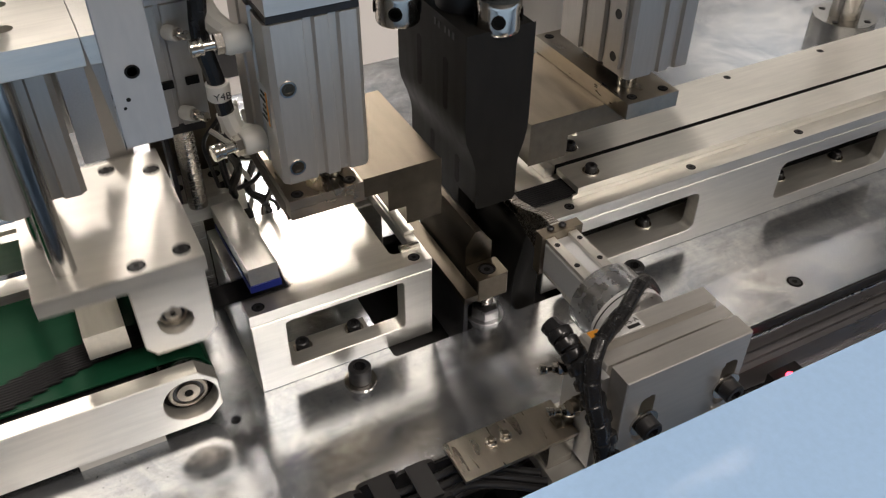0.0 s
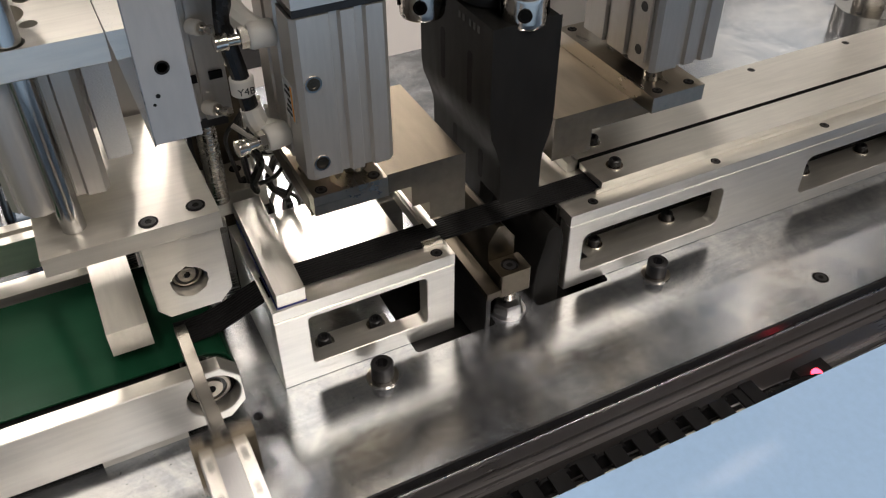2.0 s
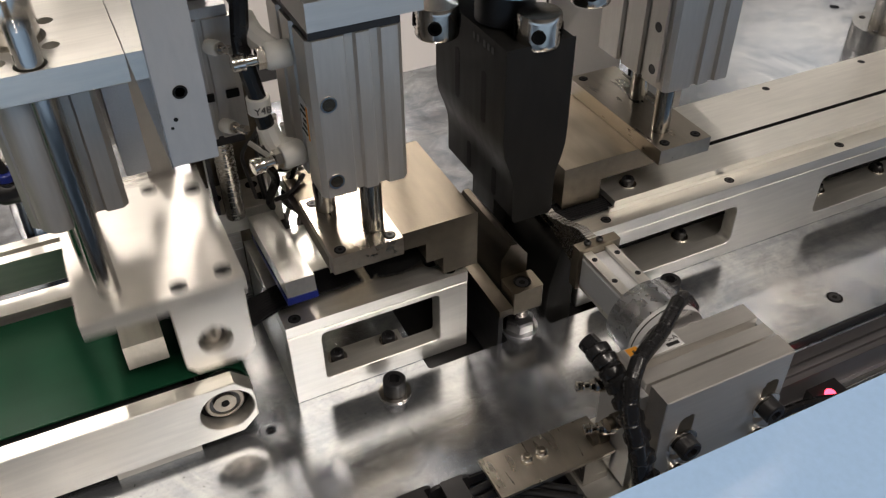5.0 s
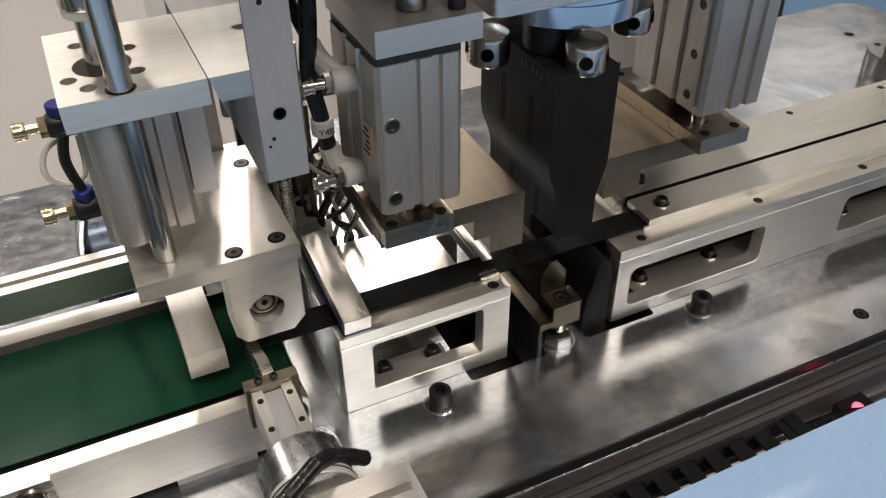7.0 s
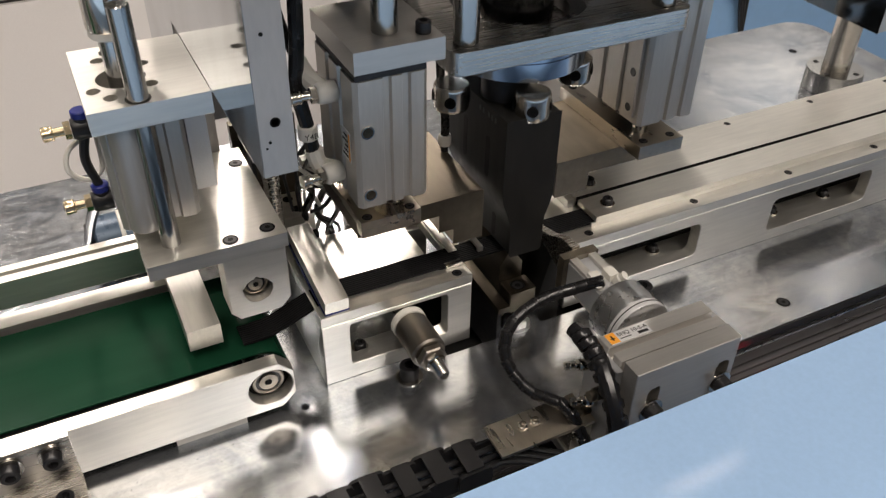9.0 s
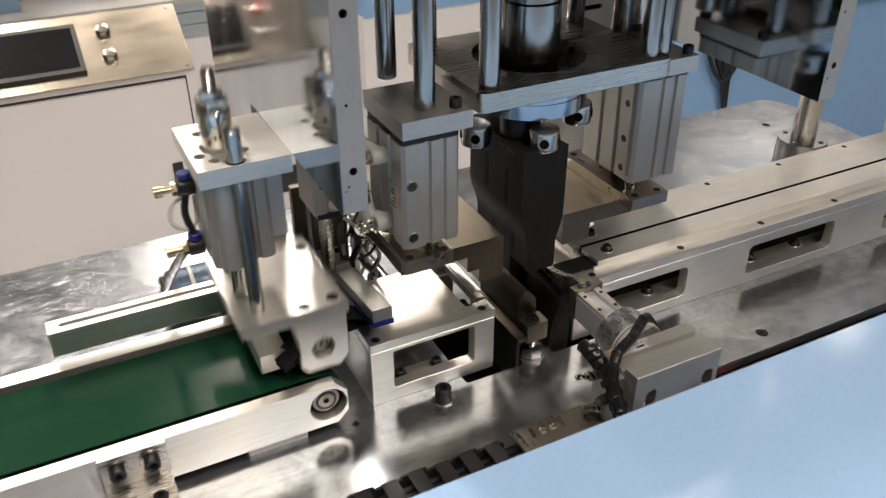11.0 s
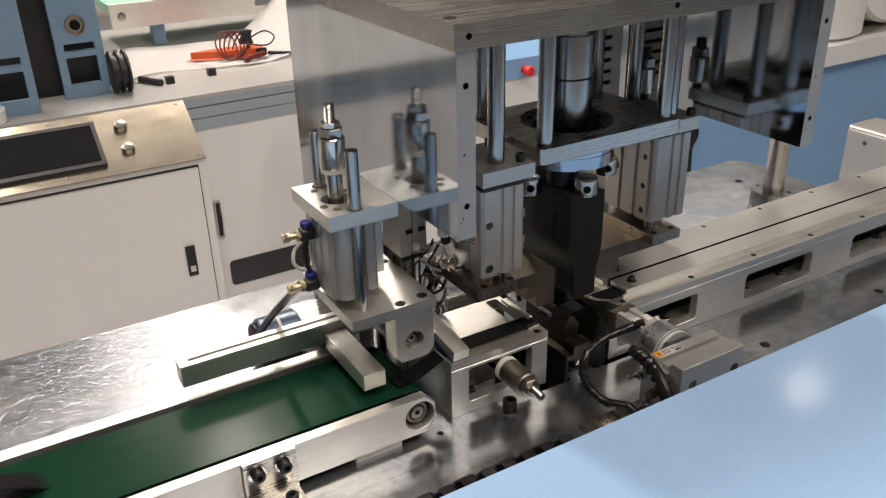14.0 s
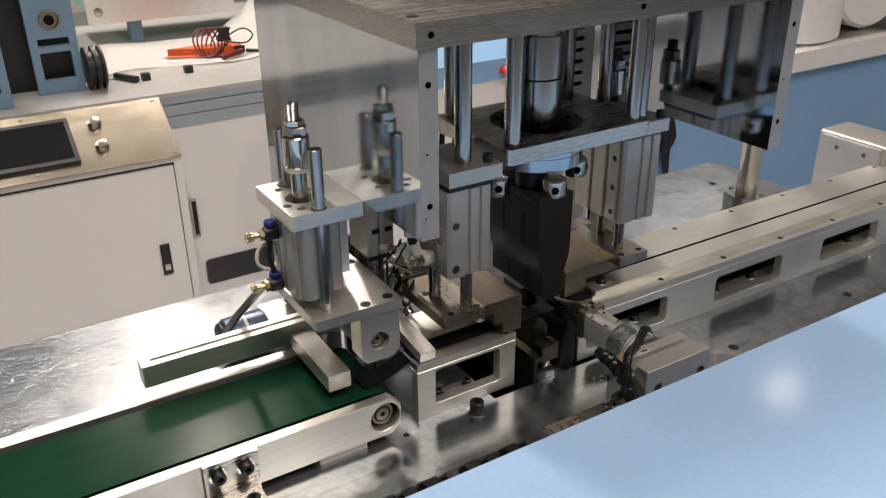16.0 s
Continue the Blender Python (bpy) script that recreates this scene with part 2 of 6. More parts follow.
def solo(name, bm, mat, base, label, category, group="", kind=""):
    """A thing that is one mesh."""
    bmesh.ops.translate(bm, verts=bm.verts[:], vec=-Vector(base))
    ob = new(name, settle(bm, name, mat))
    ob.location = base
    BASE[ob] = Vector(base)
    return tagged(ob, label, category, group, kind)


def bevel_new(bm, old, width, limit=0.5):
    es = [e for e in bm.edges if e not in old and len(e.link_faces) == 2 and e.calc_face_angle(0) > limit]
    if width and es:
        bmesh.ops.bevel(bm, geom=es, offset=width, segments=1, affect="EDGES", clamp_overlap=True)


def box(x0, x1, y0, y1, z0, z1, bev=0.0007, bm=None):
    bm = bm or bmesh.new()
    old = set(bm.edges)
    v = [bm.verts.new((x, y, z)) for x in (x0, x1) for y in (y0, y1) for z in (z0, z1)]
    for q in ((0, 1, 3, 2), (4, 6, 7, 5), (0, 4, 5, 1), (2, 3, 7, 6), (0, 2, 6, 4), (1, 5, 7, 3)):
        bm.faces.new([v[i] for i in q])
    bevel_new(bm, old, bev)
    return bm


def place(axis, u, v, h):
    return {"z": (u, v, h), "y": (u, h, v), "x": (h, u, v)}[axis]


def prism(axis, outline, h0, h1, holes=(), bev=0.0, bm=None):
    """An outline with holes, pushed along an axis. z: (x, y); y: (x, z); x: (y, z)."""
    bm = bm or bmesh.new()
    old = set(bm.edges)
    loops, edges = [], []
    for loop in (outline, *holes):
        a = [bm.verts.new(place(axis, u, v, h0)) for u, v in loop]
        edges += [bm.edges.new((a[i - 1], a[i])) for i in range(len(a))]
        loops.append(a)
    fill = bmesh.ops.triangle_fill(bm, use_beauty=True, use_dissolve=not holes, edges=edges)
    faces = [g for g in fill["geom"] if isinstance(g, bmesh.types.BMFace)]
    twin = {}
    for a in loops:
        for w in a:
            co = list(w.co)
            co["xyz".index(axis)] = h1
            twin[w] = bm.verts.new(co)
    for f in faces:
        bm.faces.new([twin[w] for w in reversed(f.verts[:])])
    for a in loops:
        for i in range(len(a)):
            bm.faces.new((a[i - 1], a[i], twin[a[i]], twin[a[i - 1]]))
    bevel_new(bm, old, bev)
    return bm


def rrect(u0, u1, v0, v1, r=0.003, n=4):
    out = []
    for cu, cv, a0 in ((u1 - r, v1 - r, 0), (u0 + r, v1 - r, 90), (u0 + r, v0 + r, 180), (u1 - r, v0 + r, 270)):
        for i in range(n + 1):
            a = radians(a0 + 90 * i / n)
            out.append((cu + r * math.cos(a), cv + r * math.sin(a)))
    return out


def circ(u, v, r, n=18):
    return [(u + r * math.cos(2 * math.pi * i / n), v + r * math.sin(2 * math.pi * i / n)) for i in range(n)]


def lathe(axis, u, v, profile, n=24, bm=None, phase=0.0):
    """A turned body: profile of (radius, place along the axis)."""
    bm = bm or bmesh.new()
    rings = []
    for r, h in profile:
        rings.append([bm.verts.new(place(axis, u + r * math.cos(2 * math.pi * i / n + phase), v + r * math.sin(2 * math.pi * i / n + phase), h)) for i in range(n)])
    for a, b in zip(rings, rings[1:]):
        for i in range(n):
            bm.faces.new((a[i - 1], a[i], b[i], b[i - 1]))
    bm.faces.new(rings[0])
    bm.faces.new(rings[-1])
    return bm


def rod(axis, u, v, r, h0, h1, n=24, bm=None, ch=0.0006):
    s = 1 if h1 > h0 else -1
    return lathe(axis, u, v, [(r - ch, h0), (r, h0 + s * ch), (r, h1 - s * ch), (r - ch, h1)], n, bm)


SHARED = {}


def turned(direction):
    """The turn that carries +z to the direction."""
    return Vector(direction).to_track_quat("Z", "Y").to_matrix().to_4x4()


def shared(name, key, make, mat, parent, at, direction=(0, 0, 1), label="", size=1.0):
    """An alike piece on one mesh: made round the origin along +z."""
    if key not in SHARED:
        SHARED[key] = settle(make(), name, mat)
    ob = new(name, SHARED[key])
    ob.parent = parent
    ob.matrix_basis = Matrix.Translation(Vector(at) - BASE[parent]) @ turned(direction) @ Matrix.Scale(size, 4)
    BASE[ob] = Vector(at)
    return tagged(ob, label)


def cap_screw(parent, at, r=0.005, h=0.005, direction=(0, 0, 1), washer=True):
    """A black socket head cap screw on its washer; at is the face below it."""
    def head():
        bm = lathe("z", 0, 0, [(r * 0.9, 0.0), (r, 0.0005), (r, h - 0.0008), (r - 0.0008, h), (r * 0.52, h)], 20)
        bm.faces.ensure_lookup_table()
        top = [f for f in bm.faces if len(f.verts) == 20 and f.calc_center_median().z > h * 0.9]
        bmesh.ops.delete(bm, geom=top, context="FACES_ONLY")
        lathe("z", 0, 0, [(r * 0.52, h * 0.999), (r * 0.5, h * 0.45)], 6, bm)
        for f in [f for f in bm.faces if len(f.verts) == 6 and f.calc_center_median().z > h * 0.9]:
            bm.faces.remove(f)
        return bm
    def ring():
        return prism("z", circ(0, 0, r * 1.42, 20), 0, 0.0012, [circ(0, 0, r * 0.6, 12)])
    d = Vector(direction)
    lift = 0.0012 if washer else 0.0
    if washer:
        shared("washer", ("washer", r), ring, M_NICKEL, parent, Vector(at) + d * 0.0001, direction)
    return shared("cap_screw", ("screw", r, h), head, M_BLACK, parent, Vector(at) + d * lift, direction)


def sunk_screw(parent, at, r=0.0045, direction=(0, 0, 1)):
    """A screw sunk in its bore: a dark ring with a socket, a hair proud of the face."""
    def ring():
        return prism("z", circ(0, 0, r, 22), -0.001, 0.0003)
    def head():
        return prism("z", circ(0, 0, r * 0.74, 20), 0.00032, 0.0007, [circ(0, 0, r * 0.40, 6)], 0.00012)
    top = shared("sunk_screw", ("sunk", r), ring, M_SOCKET, parent, at, direction)
    shared("screw_head", ("sunk_head", r), head, M_BLACK, parent, at, direction)
    return top


def tube(points, r, n=10, bm=None):
    """A round cable through points, smoothed."""
    bm = bm or bmesh.new()
    pts = [Vector(p) for p in points]
    path = []
    for i in range(len(pts) - 1):
        p0, p1, p2, p3 = pts[max(i - 1, 0)], pts[i], pts[i + 1], pts[min(i + 2, len(pts) - 1)]
        for k in range(6):
            t = k / 6
            path.append(0.5 * (2 * p1 + (p2 - p0) * t + (2 * p0 - 5 * p1 + 4 * p2 - p3) * t * t + (3 * p1 - p0 - 3 * p2 + p3) * t ** 3))
    path.append(pts[-1])
    rings = []
    side = None
    for i, p in enumerate(path):
        d = (path[min(i + 1, len(path) - 1)] - path[max(i - 1, 0)]).normalized()
        side = (side - d * side.dot(d)).normalized() if side else d.orthogonal().normalized()
        up = d.cross(side)
        rings.append([bm.verts.new(p + r * (math.cos(2 * math.pi * k / n) * side + math.sin(2 * math.pi * k / n) * up)) for k in range(n)])
    for a, b in zip(rings, rings[1:]):
        for k in range(n):
            bm.faces.new((a[k - 1], a[k], b[k], b[k - 1]))
    bm.faces.new(rings[0])
    bm.faces.new(rings[-1])
    return bm


def words(parent, text, at, size, mat=None, turn=0.0):
    """Flat printed letters as a mesh, lying face up."""
    cu = bpy.data.curves.new("print", "FONT")
    cu.body, cu.size, cu.extrude = text, size, 0.00005
    tmp = bpy.data.objects.new("print", cu)
    scene.collection.objects.link(tmp)
    me = bpy.data.meshes.new_from_object(tmp.evaluated_get(bpy.context.evaluated_depsgraph_get()))
    bpy.data.objects.remove(tmp)
    me.materials.clear()
    me.materials.append(mat or M_INK)
    ob = new("printed_type", me)
    ob.parent = parent
    ob.matrix_basis = Matrix.Translation(Vector(at) - BASE[parent]) @ (pose(0, 0, 0, 90, 0, 0) if turn is None else pose(0, 0, 0, 0, 0, turn))
    return ob


# ---- hall ----
def hall():
    solo("floor", box(-9, 11, -7, 11, -0.1, 0, 0), M_FLOOR, (0, 0, 0), "grey painted hall floor", "floor", kind="structure")
    solo("ceiling", box(-9, 11, -7, 11, CEIL, CEIL + 0.1, 0), M_CEILING, (0, 0, CEIL), "pale hall ceiling", "ceiling", kind="structure")
    for nm, b in (("wall_north", (-9, 11, 11, 11.2)), ("wall_south", (-9, 11, -7.2, -7)), ("wall_west", (-9.2, -9, -7, 11)), ("wall_east", (11, 11.2, -7, 11))):
        solo(nm, box(*b, 0, CEIL, 0), M_WALL, (b[0], b[2], 0), "pale grey hall wall", "wall", kind="structure")
    for ob in [o for o in scene.objects if o.name.startswith("ceiling_lamp_light")]:
        x, y, _ = ob.location
        hx, hy = 0.5 * ob.data.size, 0.5 * ob.data.size_y
        th = thing("ceiling_lamp", (x, y, CEIL - 0.12), "white ceiling or fill lamp with a glowing panel", "lamp", "ceiling lamps")
        part("housing", box(x - hx - 0.03, x + hx + 0.03, y - hy - 0.03, y + hy + 0.03, CEIL - 0.115, CEIL, 0.004), M_WHITE, th)
        part("diffuser", box(x - hx, x + hx, y - hy, y + hy, CEIL - 0.125, CEIL - 0.116, 0), M_LAMP, th)


hall()

# ---- machine bench ----
T = 0.8145
TOP = 0.884


def bench():
    out = [(-1.0, 0.285), (0.955, 0.285), (0.955, 0.74)] + [(0.915 + 0.04 * math.cos(radians(a)), 0.742 + 0.04 * math.sin(radians(a))) for a in (15, 35, 55, 75, 90)] + [(-1.0, 0.782)]
    slots = [rrect(0.158, 0.221, 0.375, 0.50, 0.002, 1), rrect(0.257, 0.320, 0.377, 0.50, 0.002, 1)]
    holes = [circ(0.465, 0.3065, 0.0062, 16), circ(0.0435, 0.372, 0.0035, 12), circ(0.86, 0.70, 0.006, 12), circ(0.70, 0.315, 0.006, 12)]
    th = thing("machine_bench", (0, 0.5, 0), "machine bench with a worn steel top plate and two slots", "bench", kind="structure")
    part("top_plate", prism("z", out, T - 0.009, T, slots + holes, 0.0006), M_TABLE, th, "worn bare steel top plate with stains")
    part("front_edge", box(-0.998, 0.953, 0.2836, 0.2848, T - 0.0088, T - 0.0010, 0.0003), M_BLACK, th, "black strip along the plate edge")
    part("cabinet", box(-0.98, 0.93, 0.305, 0.765, 0.02, T - 0.08, 0.004), M_PLASTIC, th, "dark bench body")
    for sx in (-0.97, 0.92):
        part("side_panel", box(sx - 0.008, sx + 0.008, 0.30, 0.77, 0.02, T - 0.0092, 0.001), M_WHITE, th)
    part("rear_panel", box(-0.98, 0.93, 0.766, 0.774, 0.02, T - 0.0092, 0.001), M_WHITE, th)
    part("front_rib", box(-0.98, 0.93, 0.3175, 0.3225, 0.735, T - 0.0092, 0.001), M_BLACK, th)
    for x, y in ((0.465, 0.3065), (0.70, 0.315)):
        sunk_screw(th, (x, y, T), 0.0058)
    cap_screw(th, (0.1285, 0.3665, T), 0.0078, 0.0125)
    cap_screw(th, (0.3555, 0.3665, T), 0.0078, 0.0125)


def front_cover():
    th = thing("front_cover", (0.2, 0.0, 0.70), "glossy light blue painted front cover panel", "cover", kind="structure")
    part("cover_sheet", box(-1.6, 1.8, -0.24, 0.1705, 0.934, 0.938, 0.0008), M_BLUE, th)
    part("cover_lip", box(-1.6, 1.8, -0.24, -0.236, 0.03, 0.9335, 0.0008), M_BLUE, th)


def photo_sensor():
    th = thing("photo_sensor", (0.435, 0.261, 0.702), "small black photo sensor with a red light", "sensor")
    part("housing", box(0.423, 0.451, 0.250, 0.274, 0.7025, 0.764, 0.001), M_PLASTIC, th)
    part("red_lens", rod("z", 0.435, 0.2625, 0.0040, 0.7642, 0.7672), glow("red_led", (1.0, 0.03, 0.06), 9.0), th, "lit red lens")


def slide():
    """The grooved slide along the front of the bench."""
    th = thing("linear_slide", (0.1, 0.25, 0.70), "long grey grooved aluminium linear slide in front of the bench", "slide")
    prof = [(0.3165, 0.70), (0.3165, 0.7672), (0.3085, 0.7672), (0.3085, 0.7650), (0.2970, 0.7650), (0.2970, 0.7585), (0.2944, 0.7585), (0.2944, 0.7662), (0.2915, 0.7668), (0.2888, 0.7662), (0.2888, 0.7625), (0.2872, 0.7625),
            (0.2872, 0.7655), (0.2825, 0.7655), (0.2825, 0.7400), (0.2795, 0.7400), (0.2795, 0.70)]
    part("slide_body", prism("x", prof, -0.62, 0.80, bev=0.0003), M_SLIDE, th)
    part("guide_rail", rod("x", 0.3064, 0.7662, 0.0011, -0.62, 0.80, 12, ch=0.0001), M_ZINC, th, "thin polished edge wire")
    tray = solo("cable_tray", prism("x", [(0.2786, 0.70), (0.2786, 0.735), (0.2768, 0.735), (0.2768, 0.702), (0.172, 0.702), (0.172, 0.74), (0.170, 0.74), (0.170, 0.70)], -0.7, 0.75), M_GROUND,
                (0, 0.21, 0.70), "bare steel cable tray under the front cover", "tray")
    solo("tray_support", box(-0.7, 0.75, 0.18, 0.29, 0.03, 0.6995, 0.002), M_PLASTIC, (0, 0.23, 0.0), "dark painted support under the tray", "support", kind="structure")
    return tray


def chain_links(th, x0, count, y0, y1, z0, pitch=0.0225):
    """Open links of a cable chain: two side plates and a cross bar each."""
    def side():
        return prism("y", rrect(-0.0125, 0.0125, 0, 0.0165, 0.004, 3), -0.0012, 0.0012)
    def bar():
        return box(-0.0064, 0.0064, -0.5 * (y1 - y0), 0.5 * (y1 - y0), 0, 0.0022, 0.0005)
    for i in range(count):
        x = x0 + i * pitch
        for y in (y0, y1):
            shared("side_link", "side_link", side, M_PLASTIC, th, (x, y + (0.0026 if i % 2 else 0), z0))
        shared("cross_bar", ("cross_bar", round(y1 - y0, 4)), bar, M_PLASTIC, th, (x, 0.5 * (y0 + y1), z0 + 0.0172))


def chain_lower():
    th = thing("cable_chain", (0, 0.25, 0.72), "black plastic cable chain with pale cables, lower run", "cable chain")
    chain_links(th, -0.555, 42, 0.2425, 0.2730, 0.7525)
    for k, y in enumerate((0.2470, 0.2525, 0.2590)):
        part("cable", tube([(-0.57, y, 0.7655), (-0.2, y + 0.001, 0.7662), (0.1, y - 0.001, 0.7655), (0.35, y, 0.7660), (0.40, y - 0.006, 0.770), (0.45, y - 0.02, 0.772), (0.56, y - 0.035, 0.75)], 0.0027), M_CABLE, th)
    part("chain_foot", box(-0.55, 0.36, 0.2445, 0.271, 0.7022, 0.7522, 0.001), M_PLASTIC, th, "black plastic chain guide")
    part("end_bracket", box(0.368, 0.380, 0.2415, 0.2755, 0.7705, 0.7735, 0.001), M_BLACK, th)
    part("black_cable", tube([(0.375, 0.262, 0.768), (0.41, 0.258, 0.772), (0.45, 0.246, 0.770), (0.52, 0.23, 0.75)], 0.0045), M_HOSE, th)


bench()
front_cover()
photo_sensor()
slide()
chain_lower()


# ---- work bridge ----
def bridge():
    th = thing("work_bridge", (0.13, 0.43, T), "bright milled aluminium work bridge with a window and a slotted top", "fixture")
    B0, B1, Y0, Y1 = 0.0665, 0.1925, 0.3855, 0.482
    part("front_frame", prism("y", [(B0, T), (B1, T), (B1, TOP - 0.0095), (B0, TOP - 0.0095)], Y0, Y0 + 0.012, [rrect(0.0885, 0.1715, T + 0.0145, TOP - 0.0135, 0.003)], 0.0005), M_ALU, th)
    part("back_frame", prism("y", [(B0, T), (B1, T), (B1, TOP - 0.0095), (B0, TOP - 0.0095)], Y1 - 0.012, Y1, [circ(0.136, 0.856, 0.0160, 24)], 0.0005), M_ALU, th)
    part("end_wall", box(B0, B0 + 0.012, Y0 + 0.0125, Y1 - 0.0125, T, TOP - 0.0095), M_ALU, th)
    part("base_flange", box(B0 + 0.0125, 0.150, Y0 + 0.0125, 0.4125, T, T + 0.010), M_ALU, th)
    hole = rrect(0.1690, 0.1850, 0.4000, 0.4775, 0.004)
    part("top_plate", prism("z", [(B0, Y0), (B1, Y0), (B1, Y1), (B0, Y1)], TOP - 0.009, TOP, [hole, circ(0.0745, 0.3925, 0.0042, 14), circ(0.182, 0.3920, 0.0042, 14)], 0.0005), M_ALU, th)
    part("guide_strip", box(0.186, 0.1935, 0.415, 0.468, TOP + 0.0004, TOP + 0.003), M_ALU_Y, th)
    part("stop_block", box(0.176, 0.190, 0.3985, 0.4035, TOP + 0.0003, TOP + 0.0035), M_GROUND, th)
    for x, y in ((0.0745, 0.3925), (0.182, 0.3920)):
        sunk_screw(th, (x, y, TOP - 0.0006), 0.0042)
    for x in (0.102, 0.140):
        cap_screw(th, (x, 0.404, T + 0.010), 0.0047, 0.0055)


def shock_rod(base_y=0.0):
    """The nickel push rod with its threaded tip, which comes out of the bridge window."""
    th = thing("push_cylinder", (0.136, 0.44, 0.856), "nickel plated push cylinder with a threaded tip inside the bridge", "cylinder")
    x, z = 0.136, 0.856
    part("barrel", lathe("y", x, z, [(0.0122, 0.437), (0.0138, 0.4385), (0.0138, 0.470), (0.0125, 0.472)], 28), M_BRUSHED, th)
    part("collar", lathe("y", x, z, [(0.0138, 0.4722), (0.0143, 0.473), (0.0143, 0.4775), (0.0138, 0.478)], 28), M_RESIN, th, "white plastic collar")
    part("nut", lathe("y", x, z, [(0.0105, 0.4365), (0.0116, 0.4355), (0.0116, 0.431), (0.0105, 0.430)], 6), M_BRUSHED, th)
    part("lock_nut", lathe("y", x, z, [(0.0072, 0.4295), (0.008, 0.429), (0.008, 0.4255), (0.0072, 0.425)], 6, phase=0.4), M_NICKEL, th)
    prof = [(0.0048, 0.4365)]
    for i in range(9):
        prof += [(0.0048, 0.4245 - i * 0.0014), (0.0041, 0.4238 - i * 0.0014)]
    part("threaded_tip", lathe("y", x, z, prof + [(0.0035, 0.4115)], 16), M_NICKEL, th)
    part("rod", rod("y", x, z, 0.006, 0.4785, 0.60), M_ROD, th)
    part("air_hose", tube([(0.196, 0.544, 1.075), (0.195, 0.544, 1.03), (0.1985, 0.542, 0.990), (0.1985, 0.542, 0.972)], 0.0035, 8), M_HOSE, th)
    for z in (0.998, 0.9655):
        part("hose_union", lathe("z", 0.1985, 0.542, [(0.0046, z), (0.0052, z + 0.001), (0.0052, z + 0.007), (0.0044, z + 0.009)], 16), M_RESIN, th, "cream plastic hose union")
    part("union_stem", rod("z", 0.1985, 0.542, 0.0030, 0.8930, 0.9652, 12), M_PLASTIC, th)
    part("union_foot", box(0.194, 0.203, 0.538, 0.5860, 0.8912, 0.8928, 0.0004), M_GROUND, th)
    part("cross_bar", box(0.128, 0.2130, 0.586, 0.594, 0.850, 0.8925, 0.0006), M_GROUND, th)
    part("hold_finger", prism("x", [(0.4975, 0.8845), (0.4975, 0.8910), (0.5858, 0.8910), (0.5858, 0.8884), (0.5005, 0.8884), (0.5005, 0.8845)], 0.2080, 0.2126, bev=0.0003), M_ALU_Y, th, "thin bright finger that holds the band down")
    return th


def presser_bar():
    """The hinged bar with a blue pad that holds the band end; hinge at the back."""
    th = thing("presser_bar", (0.0805, 0.478, 0.906), "aluminium presser bar with a blue pad, hinged at its back", "clamp")
    m = lambda y0, y1, z0, z1, x0, x1, bev=0.0008: box(x0, x1, y0, y1, z0, z1, bev)
    part("bar", m(0.386, 0.474, 0.897, 0.9085, 0.0712, 0.0895), M_ALU_Y, th)
    part("pad", m(0.3854, 0.470, 0.8922, 0.8968, 0.0706, 0.0900, 0.0006), M_BLUEP, th, "blue plastic pad")
    return th


def bar_mount():
    th = thing("bar_mount", (0.07, 0.5, T), "aluminium mounting block with black screws behind the bridge", "block")
    part("block", box(0.046, 0.097, 0.480, 0.515, 0.895, 0.912), M_ALU, th)
    part("foot", box(0.052, 0.066, 0.484, 0.511, T, 0.8948), M_GROUND, th)
    for x, y in ((0.083, 0.506), (0.086, 0.490), (0.056, 0.50)):
        sunk_screw(th, (x, y, 0.912), 0.0042)
    # added plate: keeps the lamp's glare off the bench beside the bridge
    part("glare_blocker", box(0.047, 0.0985, 0.5155, 0.523, T, 0.984, 0.0008), M_ANVIL, th, "added dark plate that blocks the lamp's reflection")
    part("hinge_screw", rod("z", 0.1045, 0.4895, 0.0045, T, 0.858), M_BLACK, th)


def presser_cylinder():
    """The small cylinder behind the side plate that lifts the presser bar."""
    th = thing("lift_cylinder", (0.06, 0.47, 0.912), "grey air cylinder with a black rod block above the presser bar", "air cylinder")
    prof = [(0.0480, 0.452), (0.0600, 0.452), (0.0605, 0.4545), (0.0630, 0.4545), (0.0635, 0.452), (0.0790, 0.452), (0.0790, 0.492), (0.0480, 0.492)]
    part("body", prism("z", prof, 0.986, 1.060, bev=0.0006), M_ANOD, th)
    part("top_cap", box(0.049, 0.078, 0.454, 0.490, 1.0602, 1.066), M_BEAD, th)
    part("hanger_rod", rod("z", 0.0635, 0.472, 0.008, 1.0662, 1.2345), M_ROD, th)
    for x in (0.0545, 0.0690):
        part("sensor", box(x, x + 0.0075, 0.4500, 0.4518, 1.0120, 1.0165, 0.0003), M_SOCKET, th)
    part("end_block", box(0.052, 0.076, 0.456, 0.488, 0.979, 0.9857), M_BLACK, th)
    part("piston_rod", rod("z", 0.0640, 0.4745, 0.0065, 0.9122, 0.9788), M_GROUND, th)
    part("rod_guide", box(0.0525, 0.0555, 0.4800, 0.492, 0.9122, 0.9788), M_BLACK, th)
    for k, z in enumerate((1.045, 0.995)):
        fitting(th, (0.0640, 0.4520, z), (0.7, -1, 0.1), size=0.6)


bridge()
PUSH = shock_rod()
PRESSER = presser_bar()
bar_mount()


